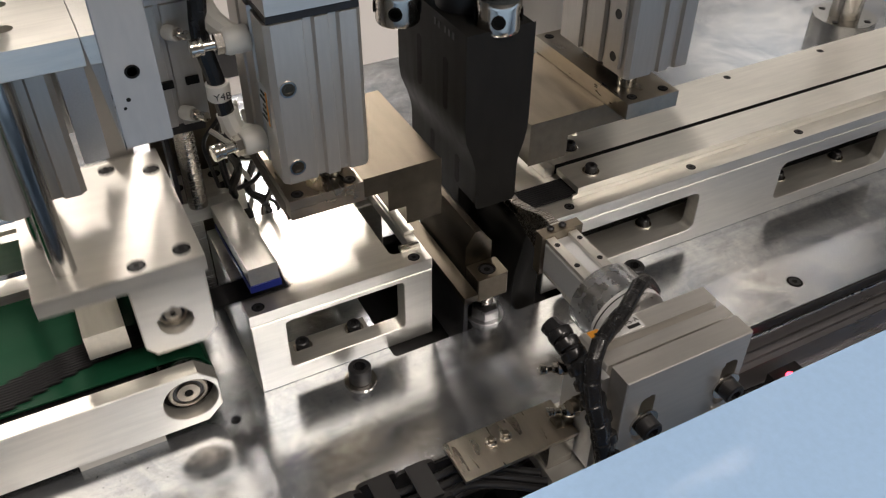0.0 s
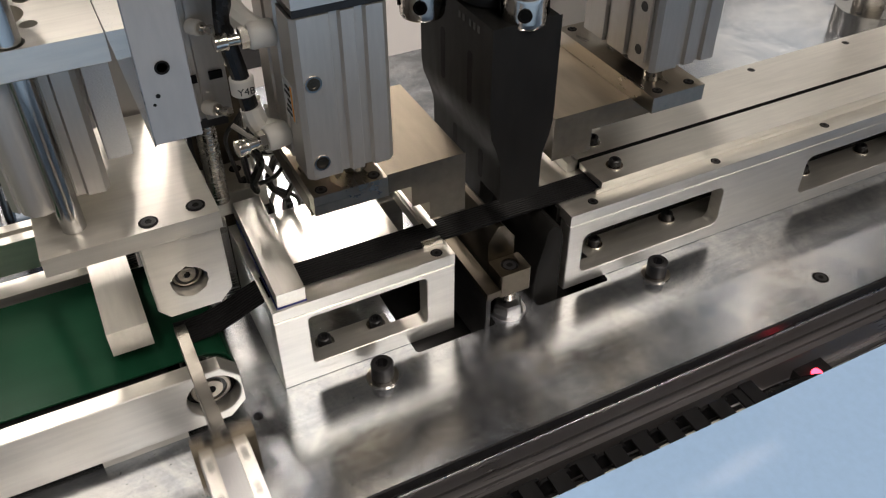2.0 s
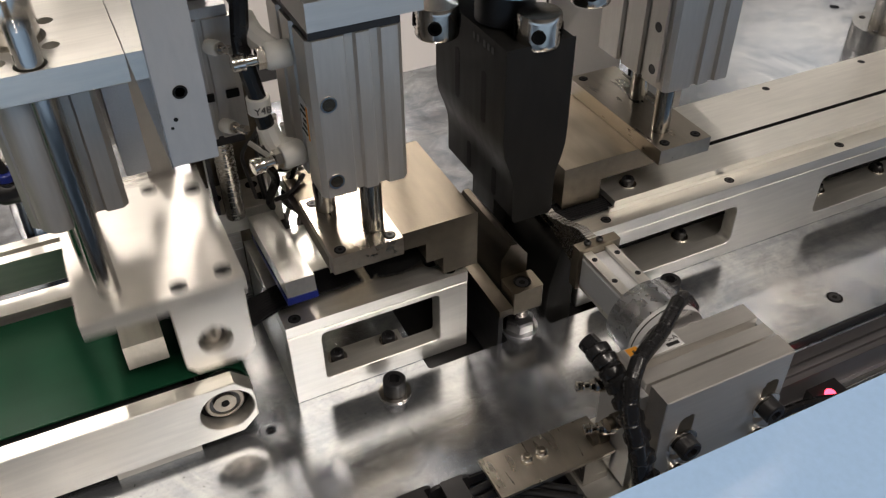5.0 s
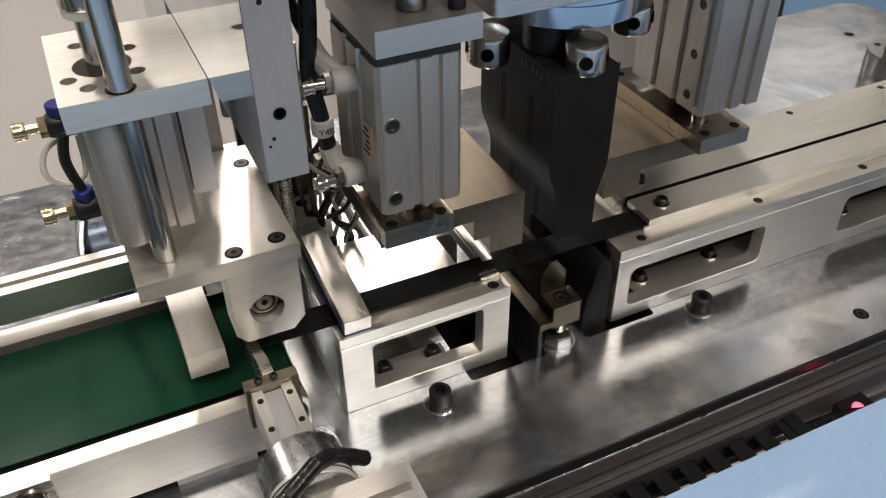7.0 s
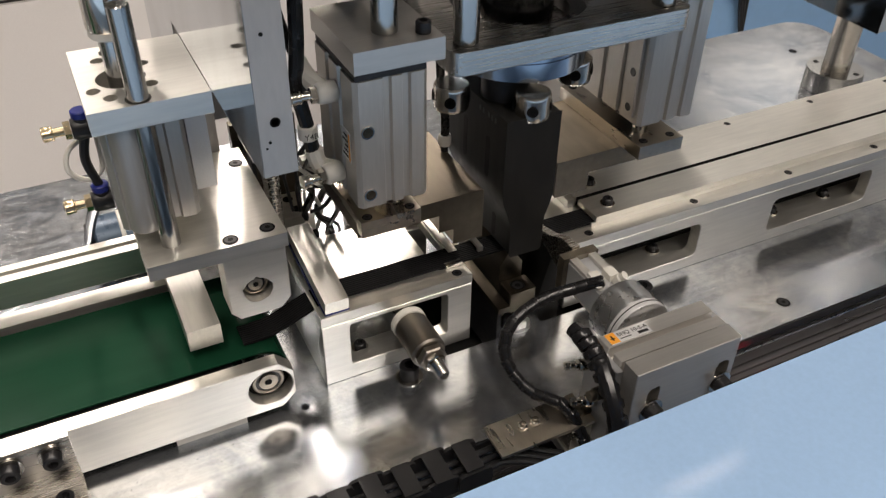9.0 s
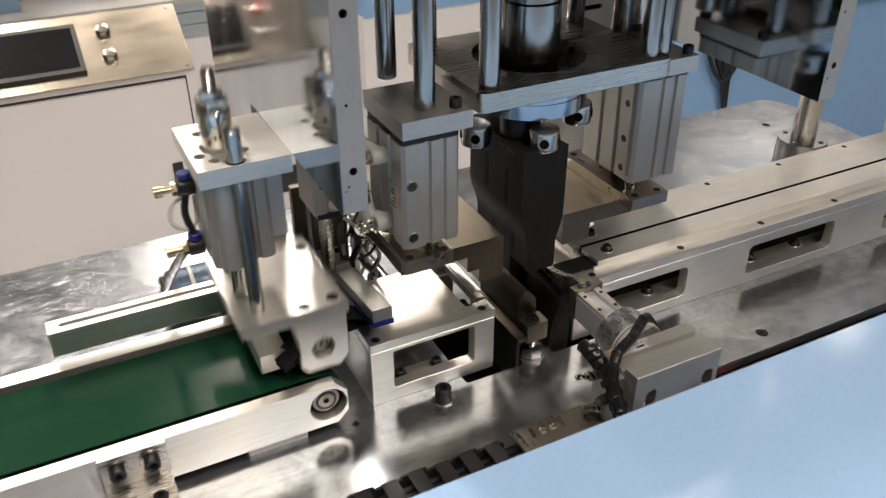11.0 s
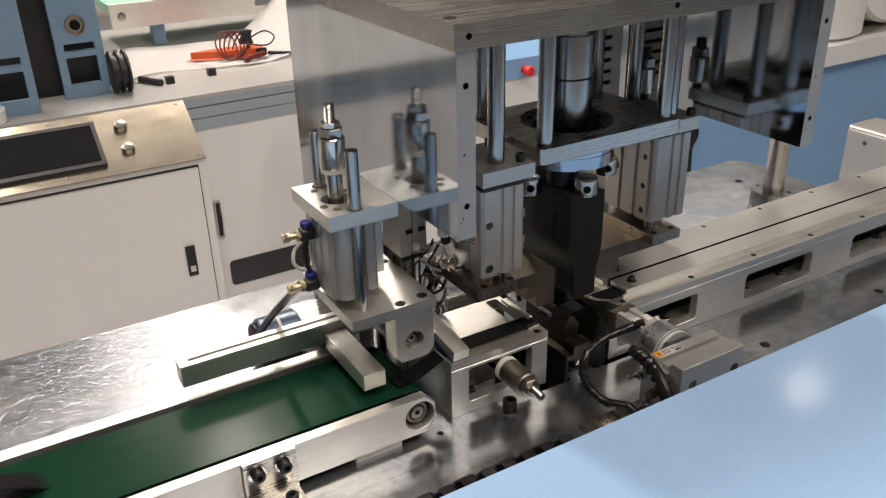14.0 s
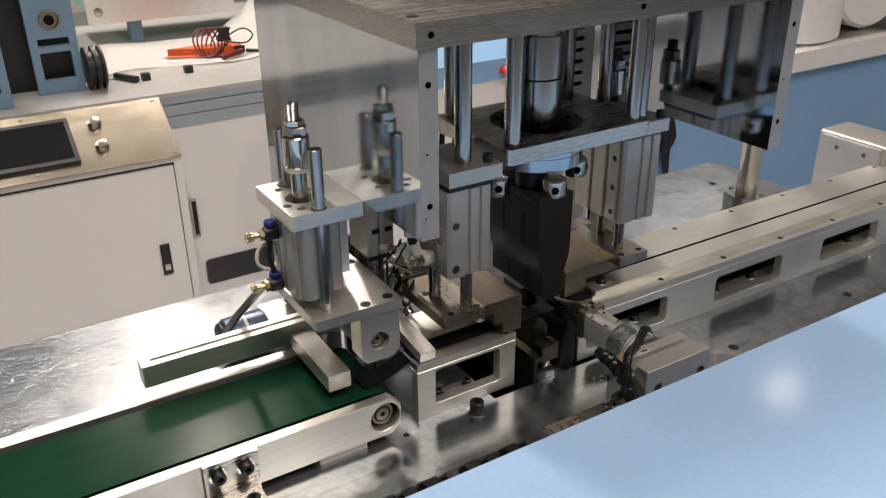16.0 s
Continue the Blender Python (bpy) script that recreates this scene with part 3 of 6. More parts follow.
# ---- feed rail ----
def feed_rail():
    th = thing("feed_rail", (0.7, 0.43, T), "long aluminium feed rail with windows, guide strips and black screws", "rail")
    X0, X1, Y0, Y1 = 0.283, 1.30, 0.3835, 0.486
    wins = [rrect(x, x + 0.130, T + 0.012, T + 0.048, 0.006) for x in (0.296, 0.512, 0.728, 0.944, 1.15)]
    face = [(X0, T), (X1, T), (X1, TOP - 0.010), (X0, TOP - 0.010)]
    part("front_wall", prism("y", face, Y0, Y0 + 0.012, wins, 0.0005), M_ALU, th)
    part("back_wall", prism("y", face, Y1 - 0.012, Y1, (), 0.0005), M_ALU, th)
    part("base_flange", box(X0 + 0.03, X1, Y0 + 0.0122, 0.4165, T, T + 0.010), M_ALU, th)
    # added dark sheet: the shade inside the hollow rail, put into colour
    part("inner_shade", box(X0 + 0.012, X1, 0.440, 0.446, T, TOP - 0.0102, 0.0005), M_ANVIL, th, "dark sheet that stands for the shade inside the rail")
    holes = [circ(0.3065 + 0.1115 * i, 0.392, 0.0038, 12) for i in range(9)]
    part("bed", prism("z", [(X0, Y0), (X1, Y0), (X1, Y1), (X0, Y1)], TOP - 0.0097, TOP - 0.0003, holes, 0.0005), M_ALU, th)
    part("front_step", box(X0 + 0.03, X1, 0.3975, 0.3993, TOP, TOP + 0.0035, 0.0003), M_ALU, th)
    part("front_guide", box(0.317, X1, 0.3975, 0.4262, TOP + 0.0038, TOP + 0.0090), M_ALU, th)
    part("rear_guide", box(0.317, X1, 0.4303, 0.4580, TOP + 0.0038, TOP + 0.0090), M_ALU, th)
    part("spacer", box(0.325, X1, 0.4380, 0.484, TOP, TOP + 0.0035, 0.0003), M_ALU, th)
    hb = [circ(0.4165 + 0.1115 * i, 0.4775, 0.0034, 12) for i in range(8)]
    part("rear_cover", prism("z", [(0.358, 0.4584), (X1, 0.4584), (X1, Y1), (0.358, Y1)], TOP + 0.0038, TOP + 0.0085, hb, 0.0006), M_ALU, th)
    part("slit_liner", box(0.318, X1, 0.4297, 0.43025, TOP + 0.0010, TOP + 0.0091, 0), M_SOCKET, th, "black liner of the band slit")
    part("channel_floor", box(0.33, X1, 0.4235, 0.4375, TOP, TOP + 0.0008, 0), M_SOCKET, th)
    part("end_stop", box(0.309, 0.3165, 0.4300, 0.458, TOP + 0.0002, TOP + 0.008), M_ALU_Y, th)
    for i in range(9):
        sunk_screw(th, (0.3065 + 0.1115 * i, 0.392, TOP - 0.0006), 0.0038)
    for i in range(8):
        sunk_screw(th, (0.4165 + 0.1115 * i, 0.4775, TOP + 0.008), 0.0034)
    for x, y in ((0.340, 0.4440), (0.337, 0.4110)):
        cap_screw(th, (x, y, TOP + 0.009), 0.0045, 0.005)
    for wx in (0.296, 0.512, 0.728, 0.944):
        for k in (0.03, 0.10):
            cap_screw(th, (wx + k, 0.408, T + 0.010), 0.0047, 0.0055)


def dark_guide():
    th = thing("guide_block", (0.268, 0.43, 0.78), "dark steel guide block with a curved front at the rail end", "block")
    prof = [(0.2565, 0.79), (0.2785, 0.79), (0.2785, 0.866), (0.276, 0.876), (0.2700, 0.880), (0.2655, 0.876), (0.2620, 0.862), (0.2585, 0.846), (0.2565, 0.83)]
    part("body", prism("y", prof, 0.384, 0.455, bev=0.0006), M_HEAD, th)
    part("back_plate", box(0.250, 0.2825, 0.4555, 0.49, 0.79, 0.890), M_HEAD, th)
    part("finger_plate", box(0.2805, 0.308, 0.398, 0.426, 0.868, TOP - 0.0015), M_HEAD, th)


def anvil():
    th = thing("cutting_anvil", (0.234, 0.42, T), "tool steel cutting anvil with a roof shaped top", "anvil")
    part("blade", prism("y", [(0.2245, 0.80), (0.2445, 0.80), (0.2445, 0.872), (0.236, 0.8835), (0.2315, 0.8835), (0.2245, 0.872)], 0.396, 0.470, bev=0.0005), M_ANVIL, th)
    part("clamp_block", prism("z", rrect(0.2240, 0.2484, 0.3770, 0.3955, 0.001, 1), 0.8365, 0.8565, [circ(0.2362, 0.3865, 0.0064, 18)], 0.0006), M_ANVIL, th)
    sunk_screw(th, (0.2362, 0.3865, 0.8553), 0.0062)
    prof = []
    for i in range(7):
        prof += [(0.0056, 0.8275 + i * 0.002), (0.0046, 0.8285 + i * 0.002)]
    part("set_screw", lathe("z", 0.2355, 0.3850, prof, 18), M_GROUND, th)
    part("hex_nut", lathe("z", 0.2355, 0.3850, [(0.0100, T + 0.0014), (0.0112, T + 0.001), (0.0112, T + 0.008), (0.0098, T + 0.0095)], 6), M_ZINC, th)
    part("nut_washer", prism("z", circ(0.2355, 0.3850, 0.0135, 24), T + 0.0001, T + 0.0013, [circ(0.2355, 0.3850, 0.006, 16)]), M_ZINC, th)
    part("side_plate", box(0.2120, 0.2225, 0.374, 0.470, 0.842, 0.8475), M_ANVIL, th)
    part("side_web", box(0.2125, 0.216, 0.376, 0.470, 0.79, 0.8418), M_BLACK, th)


feed_rail()
dark_guide()
anvil()


# ---- belt conveyor ----
def conveyor():
    th = thing("belt_conveyor", (-0.4, 0.43, T), "small belt conveyor with a green belt and aluminium side plates", "conveyor")
    XE, X0 = 0.0385, -1.35
    ends = [(X0, 0.8235), (0.028, 0.8235), (XE, 0.834), (XE, 0.857), (0.028, 0.8675), (X0, 0.8675)]
    hole = circ(0.0205, 0.8465, 0.0165, 30)
    part("front_plate", prism("y", ends, 0.3720, 0.3835, [hole], 0.0006), M_ALU, th)
    part("rear_plate", prism("y", [(X0, 0.8235), (-0.005, 0.8235), (-0.005, 0.8675), (X0, 0.8675)], 0.4955, 0.513, bev=0.0006), M_ALU, th)
    # near-black disc paints the shade in the gap round the bearing
    part("bearing_seat", rod("y", 0.0205, 0.8465, 0.0164, 0.3829, 0.3834, 30), M_SOCKET, th, "bearing seat, black for the shade in its gap")
    part("bearing", lathe("y", 0.0205, 0.8465, [(0.0122, 0.3826), (0.0122, 0.3792), (0.0116, 0.3786), (0.0098, 0.3786), (0.0095, 0.3796)], 30), M_BRUSHED, th, "steel bearing with a centre bore")
    part("bearing_seal", lathe("y", 0.0205, 0.8465, [(0.0096, 0.3806), (0.0095, 0.3795), (0.0073, 0.3795), (0.0071, 0.3806)], 30), M_BLACK, th)
    part("inner_race", lathe("y", 0.0205, 0.8465, [(0.0072, 0.3801), (0.0071, 0.3782), (0.0029, 0.3780), (0.0027, 0.3790)], 24), M_BRUSHED, th)
    part("shaft_bore", rod("y", 0.0205, 0.8465, 0.0024, 0.3776, 0.3788, 14, ch=0.0001), M_SOCKET, th)
    belt = []
    n = 14
    for i in range(n + 1):
        a = radians(90 - 180 * i / n)
        belt.append((0.0205 + 0.0195 * math.cos(a), 0.8460 + 0.0195 * math.sin(a)))
    inner = [(0.0205 + 0.0183 * math.cos(radians(90 - 180 * i / n)), 0.8460 + 0.0183 * math.sin(radians(90 - 180 * i / n))) for i in range(n + 1)]
    out = [(X0, 0.8655)] + belt + [(X0, 0.8265)] + [(X0, 0.8277)] + inner[::-1] + [(X0, 0.8643)]
    part("belt", prism("y", out, 0.3910, 0.4895), M_BELT, th, "glossy green belt")
    part("roller", rod("y", 0.0205, 0.8460, 0.0180, 0.3840, 0.4950), M_ROD, th)
    part("belt_bed", box(X0, 0.0, 0.3842, 0.4950, 0.846, 0.8575, 0.0005), M_BLACK, th)
    part("foot", box(-0.052, 0.0, 0.376, 0.40, T, 0.8232), M_RESIN, th, "white plastic foot")
    part("rear_foot", box(-0.10, -0.05, 0.49, 0.51, T, 0.8232), M_ALU, th)
    br = part("mounting_bracket", prism("x", [(0.3715, 0.824), (0.3715, 0.868), (0.3675, 0.868), (0.3675, 0.8215), (0.338, 0.8215), (0.338, T), (0.3715, T)], -0.168, -0.116, bev=0.0006), M_GROUND, th)
    for x in (-0.155, -0.129):
        cap_screw(br, (x, 0.3675, 0.855), 0.0063, 0.0075, (0, -1, 0))
        cap_screw(br, (x, 0.352, 0.8215), 0.0063, 0.0075)
    br2 = part("mounting_bracket", prism("x", [(0.3715, 0.824), (0.3715, 0.868), (0.3675, 0.868), (0.3675, 0.8215), (0.338, 0.8215), (0.338, T), (0.3715, T)], -0.80, -0.748, bev=0.0006), M_GROUND, th)
    for x in (-0.787, -0.761):
        cap_screw(br2, (x, 0.3675, 0.855), 0.0063, 0.0075, (0, -1, 0))


def slotted_bar():
    th = thing("slotted_bar", (-0.06, 0.51, T), "aluminium slotted bar along the conveyor", "bar")
    part("bar", prism("z", [(-0.182, 0.4985), (0.044, 0.4985), (0.044, 0.519), (-0.182, 0.519)], 0.882, 0.9065, [rrect(-0.172, 0.01, 0.5065, 0.5115, 0.0024, 3)], 0.0006), M_ALU, th)
    part("post", box(-0.012, 0.004, 0.514, 0.530, T, 0.8815), M_GROUND, th)
    part("spindle", rod("y", -0.022, 0.875, 0.010, 0.5135, 0.545), M_GROUND, th)


def pusher():
    th = thing("strip_guide", (-0.015, 0.45, 0.88), "aluminium guide finger over the green belt", "guide")
    part("finger", box(-0.0265, -0.0025, 0.4005, 0.4975, 0.8775, 0.8955, 0.0012), M_ALU_Y, th)


def gear_motor():
    th = thing("gear_motor", (-0.03, 0.62, T), "steel blue round gear motor with a pale cable tie", "motor")
    part("body", rod("x", 0.608, 0.8435, 0.0255, -0.068, -0.018, 36, ch=0.002), M_MOTOR, th)
    part("band", lathe("x", 0.608, 0.8435, [(0.0256, -0.046), (0.0264, -0.0455), (0.0264, -0.0425), (0.0256, -0.042)], 36), M_CABLE, th, "pale cable tie")
    part("end_cap", rod("x", 0.608, 0.8435, 0.0215, -0.0745, -0.0682, 28, ch=0.002), M_BLACK, th)
    part("gear_head", box(-0.0178, 0.020, 0.585, 0.632, T, 0.864, 0.003), M_GROUND, th)
    part("cradle", box(-0.062, -0.02, 0.592, 0.624, T, 0.8195), M_BLACK, th)
    part("lead", tube([(-0.0735, 0.605, 0.848), (-0.0720, 0.580, 0.872), (-0.0660, 0.535, 0.918), (-0.0570, 0.470, 0.978)], 0.0042), M_HOSE, th)


conveyor()
slotted_bar()
pusher()
gear_motor()


# ---- compact air cylinders ----
def fitting(th, at, direction, size=1.0, thumb=M_NICKEL, body=M_RESIN):
    """A speed controller: body, collar nut, thumb screw and push-in sleeve."""
    d = Vector(direction).normalized()
    def b1():
        return lathe("z", 0, 0, [(0.0068, 0), (0.0072, 0.001), (0.0072, 0.011), (0.0062, 0.013)], 20)
    def b2():
        return lathe("z", 0, 0, [(0.0056, 0), (0.0056, 0.004)], 6)
    def b3():
        return lathe("z", 0, 0, [(0.003, 0), (0.003, 0.006), (0.0046, 0.0062), (0.0048, 0.0066), (0.0044, 0.0085), (0.0048, 0.0095), (0.0048, 0.0125), (0.003, 0.0132)], 14)
    shared("valve_body", ("valve_body", body.name), b1, body, th, at, d, size=size)
    shared("valve_nut", ("valve_nut", thumb.name), b2, thumb, th, Vector(at) + d * 0.0132 * size, d, size=size)
    shared("thumb_screw", ("thumb_screw", thumb.name), b3, thumb, th, Vector(at) + d * 0.0174 * size, d, "knurled thumb screw", size)


def cylinder_profile(x0, x1, y0, y1):
    """A compact cylinder's section: rounded corners and sensor grooves in its long faces."""
    w = x1 - x0
    g = lambda x, s: [(x - 0.0022, s), (x - 0.0016, s), (x + 0.0016, s), (x + 0.0022, s)]
    c = 0.003
    d = 0.0025
    pts = [(x0 + c, y0)]
    for k in (0.44, 0.70):
        x = x0 + w * k
        pts += [(x - 0.0032, y0), (x - 0.002, y0 + d), (x + 0.002, y0 + d), (x + 0.0032, y0)]
    pts += [(x1 - c, y0), (x1, y0 + c)]
    for k in (0.35, 0.65):
        y = y0 + (y1 - y0) * k
        pts += [(x1, y - 0.003), (x1 - d, y - 0.002), (x1 - d, y + 0.002), (x1, y + 0.003)]
    pts += [(x1, y1 - c), (x1 - c, y1), (x0 + c, y1), (x0, y1 - c)]
    for k in (0.65, 0.35):
        y = y0 + (y1 - y0) * k
        pts += [(x0, y + 0.003), (x0 + d, y + 0.002), (x0 + d, y - 0.002), (x0, y - 0.003)]
    pts += [(x0, y0 + c)]
    return pts


def clamp_cylinder():
    """The cylinder beside the left side plate; its rods carry the press block."""
    th = thing("clamp_cylinder", (0.123, 0.41, 0.98), "grey anodised compact air cylinder hanging from two steel columns", "air cylinder")
    part("body", prism("z", cylinder_profile(0.0975, 0.1480, 0.373, 0.445), 0.981, 1.0735, bev=0.0005), M_ANOD, th)
    part("top_gasket", box(0.099, 0.147, 0.374, 0.444, 1.0738, 1.0775, 0.001), M_BLACK, th)
    part("mount_plate", box(0.099, 0.160, 0.374, 0.452, 1.0778, 1.0925), M_FACE, th)
    part("column", rod("z", 0.1285, 0.396, 0.0085, 1.093, 1.2345), M_ROD, th, "polished steel column")
    part("column", rod("z", 0.1285, 0.470, 0.0085, 1.093, 1.2345), M_ROD, th, "polished steel column")
    cap_screw(th, (0.150, 0.385, 1.0926), 0.005, 0.008, washer=False)
    cap_screw(th, (0.150, 0.440, 1.0926), 0.005, 0.008, washer=False)
    def port():
        return lathe("z", 0, 0, [(0.0047, 0.0), (0.0045, 0.0008), (0.0036, 0.0008), (0.0035, 0.0003)], 20)
    def plug():
        return lathe("z", 0, 0, [(0.0034, 0.0003), (0.0034, 0.0006), (0.0022, 0.0006), (0.0020, 0.0004)], 18)
    for z in (1.0385, 0.9915):
        shared("port_ring", "port_ring", port, M_NICKEL, th, (0.1055, 0.3730, z), (0, -1, 0))
        shared("port_plug", "port_plug", plug, M_ANVIL, th, (0.1055, 0.3728, z), (0, -1, 0))
    part("name_plate", box(0.0969, 0.0974, 0.383, 0.397, 1.012, 1.034, 0), M_SILVER, th, "grey maker's label with an orange field and unreadable print")
    part("orange_field", box(0.0965, 0.0968, 0.3835, 0.3855, 1.013, 1.033, 0), M_LABEL, th)
    for k in range(5):
        part("print_bar", box(0.0964, 0.0968, 0.3870, 0.3955 - 0.002 * (k % 3), 1.0145 + k * 0.0038, 1.0157 + k * 0.0038, 0), M_INK, th)
    fitting(th, (0.097, 0.405, 1.055), (-1, 0, 0))
    fitting(th, (0.097, 0.405, 0.995), (-1, -0.15, 0))
    part("hose", tube([(0.083, 0.428, 1.12), (0.080, 0.424, 1.085), (0.076, 0.420, 1.055), (0.079, 0.417, 1.03), (0.0815, 0.415, 1.008)], 0.0050), M_HOSE, th)
    part("hose_elbow", tube([(0.0815, 0.415, 1.010), (0.085, 0.413, 0.998), (0.094, 0.408, 0.995)], 0.0062), M_RESIN, th, "cream plastic elbow")
    part("hose_elbow", tube([(0.090, 0.407, 1.056), (0.084, 0.420, 1.060), (0.082, 0.432, 1.066)], 0.0062), M_RESIN, th, "cream plastic elbow")
    part("hose", tube([(0.082, 0.433, 1.067), (0.076, 0.445, 1.09), (0.072, 0.45, 1.13), (0.080, 0.45, 1.18)], 0.0038), M_HOSE, th)
    part("tag_sleeve", rod("z", 0.0795, 0.4165, 0.0066, 1.018, 1.028, 16), M_RESIN, th, "white cable marker")
    words(th, "Y4B", (0.0750, 0.4093, 1.0205), 0.0058, turn=None)
    part("plug_block", box(0.088, 0.0995, 0.468, 0.476, 0.962, 0.969, 0.0008), M_RESIN, th, "white wire connector")
    for k in range(5):
        a = 0.0022 * k
        part("loop_wire", tube([(0.080 + a, 0.470, 0.968 - a), (0.0925 + a, 0.460 + a, 0.958), (0.104, 0.462 + a, 0.950 - a), (0.100 - a, 0.476, 0.940), (0.086 + a, 0.478, 0.946 - a)], 0.0017, 6), M_PLASTIC if k % 2 else M_CABLE, th)
    for k, (x, w, r, mat) in enumerate(((0.089, 0.004, 0.0030, M_HOSE), (0.096, -0.003, 0.0018, M_CABLE), (0.101, 0.006, 0.0026, M_HOSE), (0.108, -0.005, 0.0022, M_ROD), (0.105, 0.009, 0.0014, M_PLASTIC))):
        part("lead", tube([(x - 0.004, 0.462, 0.957), (x + w, 0.468 + 0.004 * k, 0.938), (x + 0.004 - w, 0.480, 0.912), (x + 0.007 + w, 0.492, 0.880), (x + 0.006, 0.500, 0.835)], r, 8), mat, th)
    part("wire_tie", tube([(0.089, 0.463, 0.925), (0.100, 0.460, 0.930), (0.112, 0.470, 0.934)], 0.0016, 6), M_PLASTIC, th)
    for k, (dx, dy) in enumerate(((0, 0), (0.007, 0.006), (-0.006, 0.008), (0.010, -0.006), (0.003, 0.014))):
        part("wire", tube([(0.094 + dx * 0.3, 0.452 + dy, 0.990), (0.090 + dx, 0.462 + dy, 0.972), (0.084 + dx * 1.3, 0.470 + dy, 0.950 + 0.003 * k), (0.084 + dx, 0.478 + dy * 0.5, 0.935), (0.093 + dx * 0.5, 0.499 + dy * 0.3, 0.87)], 0.0014, 6), M_CABLE if k % 2 else M_PLASTIC, th)
    return th


def press_block():
    th = thing("press_block", (0.15, 0.42, 0.918), "brown tool steel press block under a nickel plated rod plate", "press block")
    part("rod_plate", box(0.0995, 0.1445, 0.3775, 0.440, 0.9604, 0.9665), M_ROD_PLATE, th)
    part("rod_plate_lip", box(0.0995, 0.1445, 0.3775, 0.3866, 0.9535, 0.9602), M_ROD_PLATE, th)
    part("block", prism("y", [(0.1000, 0.948), (0.1000, 0.9602), (0.1995, 0.9602), (0.1995, 0.9185), (0.1760, 0.9185), (0.1760, 0.9325), (0.1640, 0.9325), (0.1640, 0.948)], 0.387, 0.482, bev=0.0006), M_TOOL, th)
    for x in (0.112, 0.132):
        part("piston_rod", rod("z", x, 0.395 if x > 0.12 else 0.425, 0.0065, 0.967, 1.06), M_ROD, th)
    for x, y in ((0.106, 0.383), (0.138, 0.383), (0.106, 0.434)):
        sunk_screw(th, (x, y, 0.9665), 0.0036)
    return th


def rail_cylinder():
    th = thing("clamp_cylinder", (0.375, 0.43, 0.95), "tall grey compact air cylinder over the feed rail", "air cylinder")
    part("body", prism("z", cylinder_profile(0.3450, 0.4000, 0.398, 0.480), 0.972, 1.0735, bev=0.0005), M_ANOD, th)
    part("mount_plate", box(0.340, 0.402, 0.392, 0.485, 1.0778, 1.0925), M_FACE, th)
    part("top_gasket", box(0.346, 0.399, 0.399, 0.479, 1.0738, 1.0775, 0.001), M_BLACK, th)
    part("side_rail", box(0.3425, 0.3447, 0.405, 0.418, 0.978, 1.070, 0.0005), M_ANOD, th)
    part("column", rod("z", 0.372, 0.410, 0.0085, 1.093, 1.2345), M_ROD, th)
    part("column", rod("z", 0.372, 0.470, 0.0085, 1.093, 1.2345), M_ROD, th)
    for y in (0.400, 0.478):
        cap_screw(th, (0.395, y, 1.0926), 0.005, 0.008, washer=False)
    def port():
        return lathe("z", 0, 0, [(0.0035, 0.0), (0.0032, 0.0003), (0.0018, 0.0002)], 14)
    for z in (1.05, 1.015, 0.985):
        shared("port_plug", "port_plug2", port, M_BLACK, th, (0.3425, 0.4115, z), (-1, 0, 0))
    part("cylinder_nose", rod("z", 0.366, 0.435, 0.014, 0.9655, 0.9718), M_BLACK, th)


def rail_press():
    """The press block over the rail's entry; it hangs on the tall cylinder's rods."""
    th = thing("rail_press_block", (0.33, 0.44, 0.916), "brown tool steel press block with rod plate over the feed rail", "press block")
    part("rod_plate", box(0.3415, 0.3845, 0.3870, 0.505, 0.9488, 0.9605, 0.0006), M_ROD_PLATE, th)
    part("block", prism("y", [(0.2805, 0.9160), (0.3110, 0.9160), (0.3110, 0.9328), (0.3840, 0.9328), (0.3840, 0.9485), (0.2805, 0.9485)], 0.410, 0.500, bev=0.0006), M_TOOL, th, "brown tool steel press block")
    for x, y in ((0.350, 0.3945), (0.3765, 0.3945), (0.350, 0.498)):
        sunk_screw(th, (x, y, 0.9605), 0.0036)
    for x, y in ((0.357, 0.410), (0.371, 0.455)):
        part("piston_rod", rod("z", x, y, 0.0065, 0.9607, 1.06), M_ROD, th)
    return th


presser_cylinder()
CLAMP = clamp_cylinder()
PRESS = press_block()
rail_cylinder()
RAIL_PRESS = rail_press()


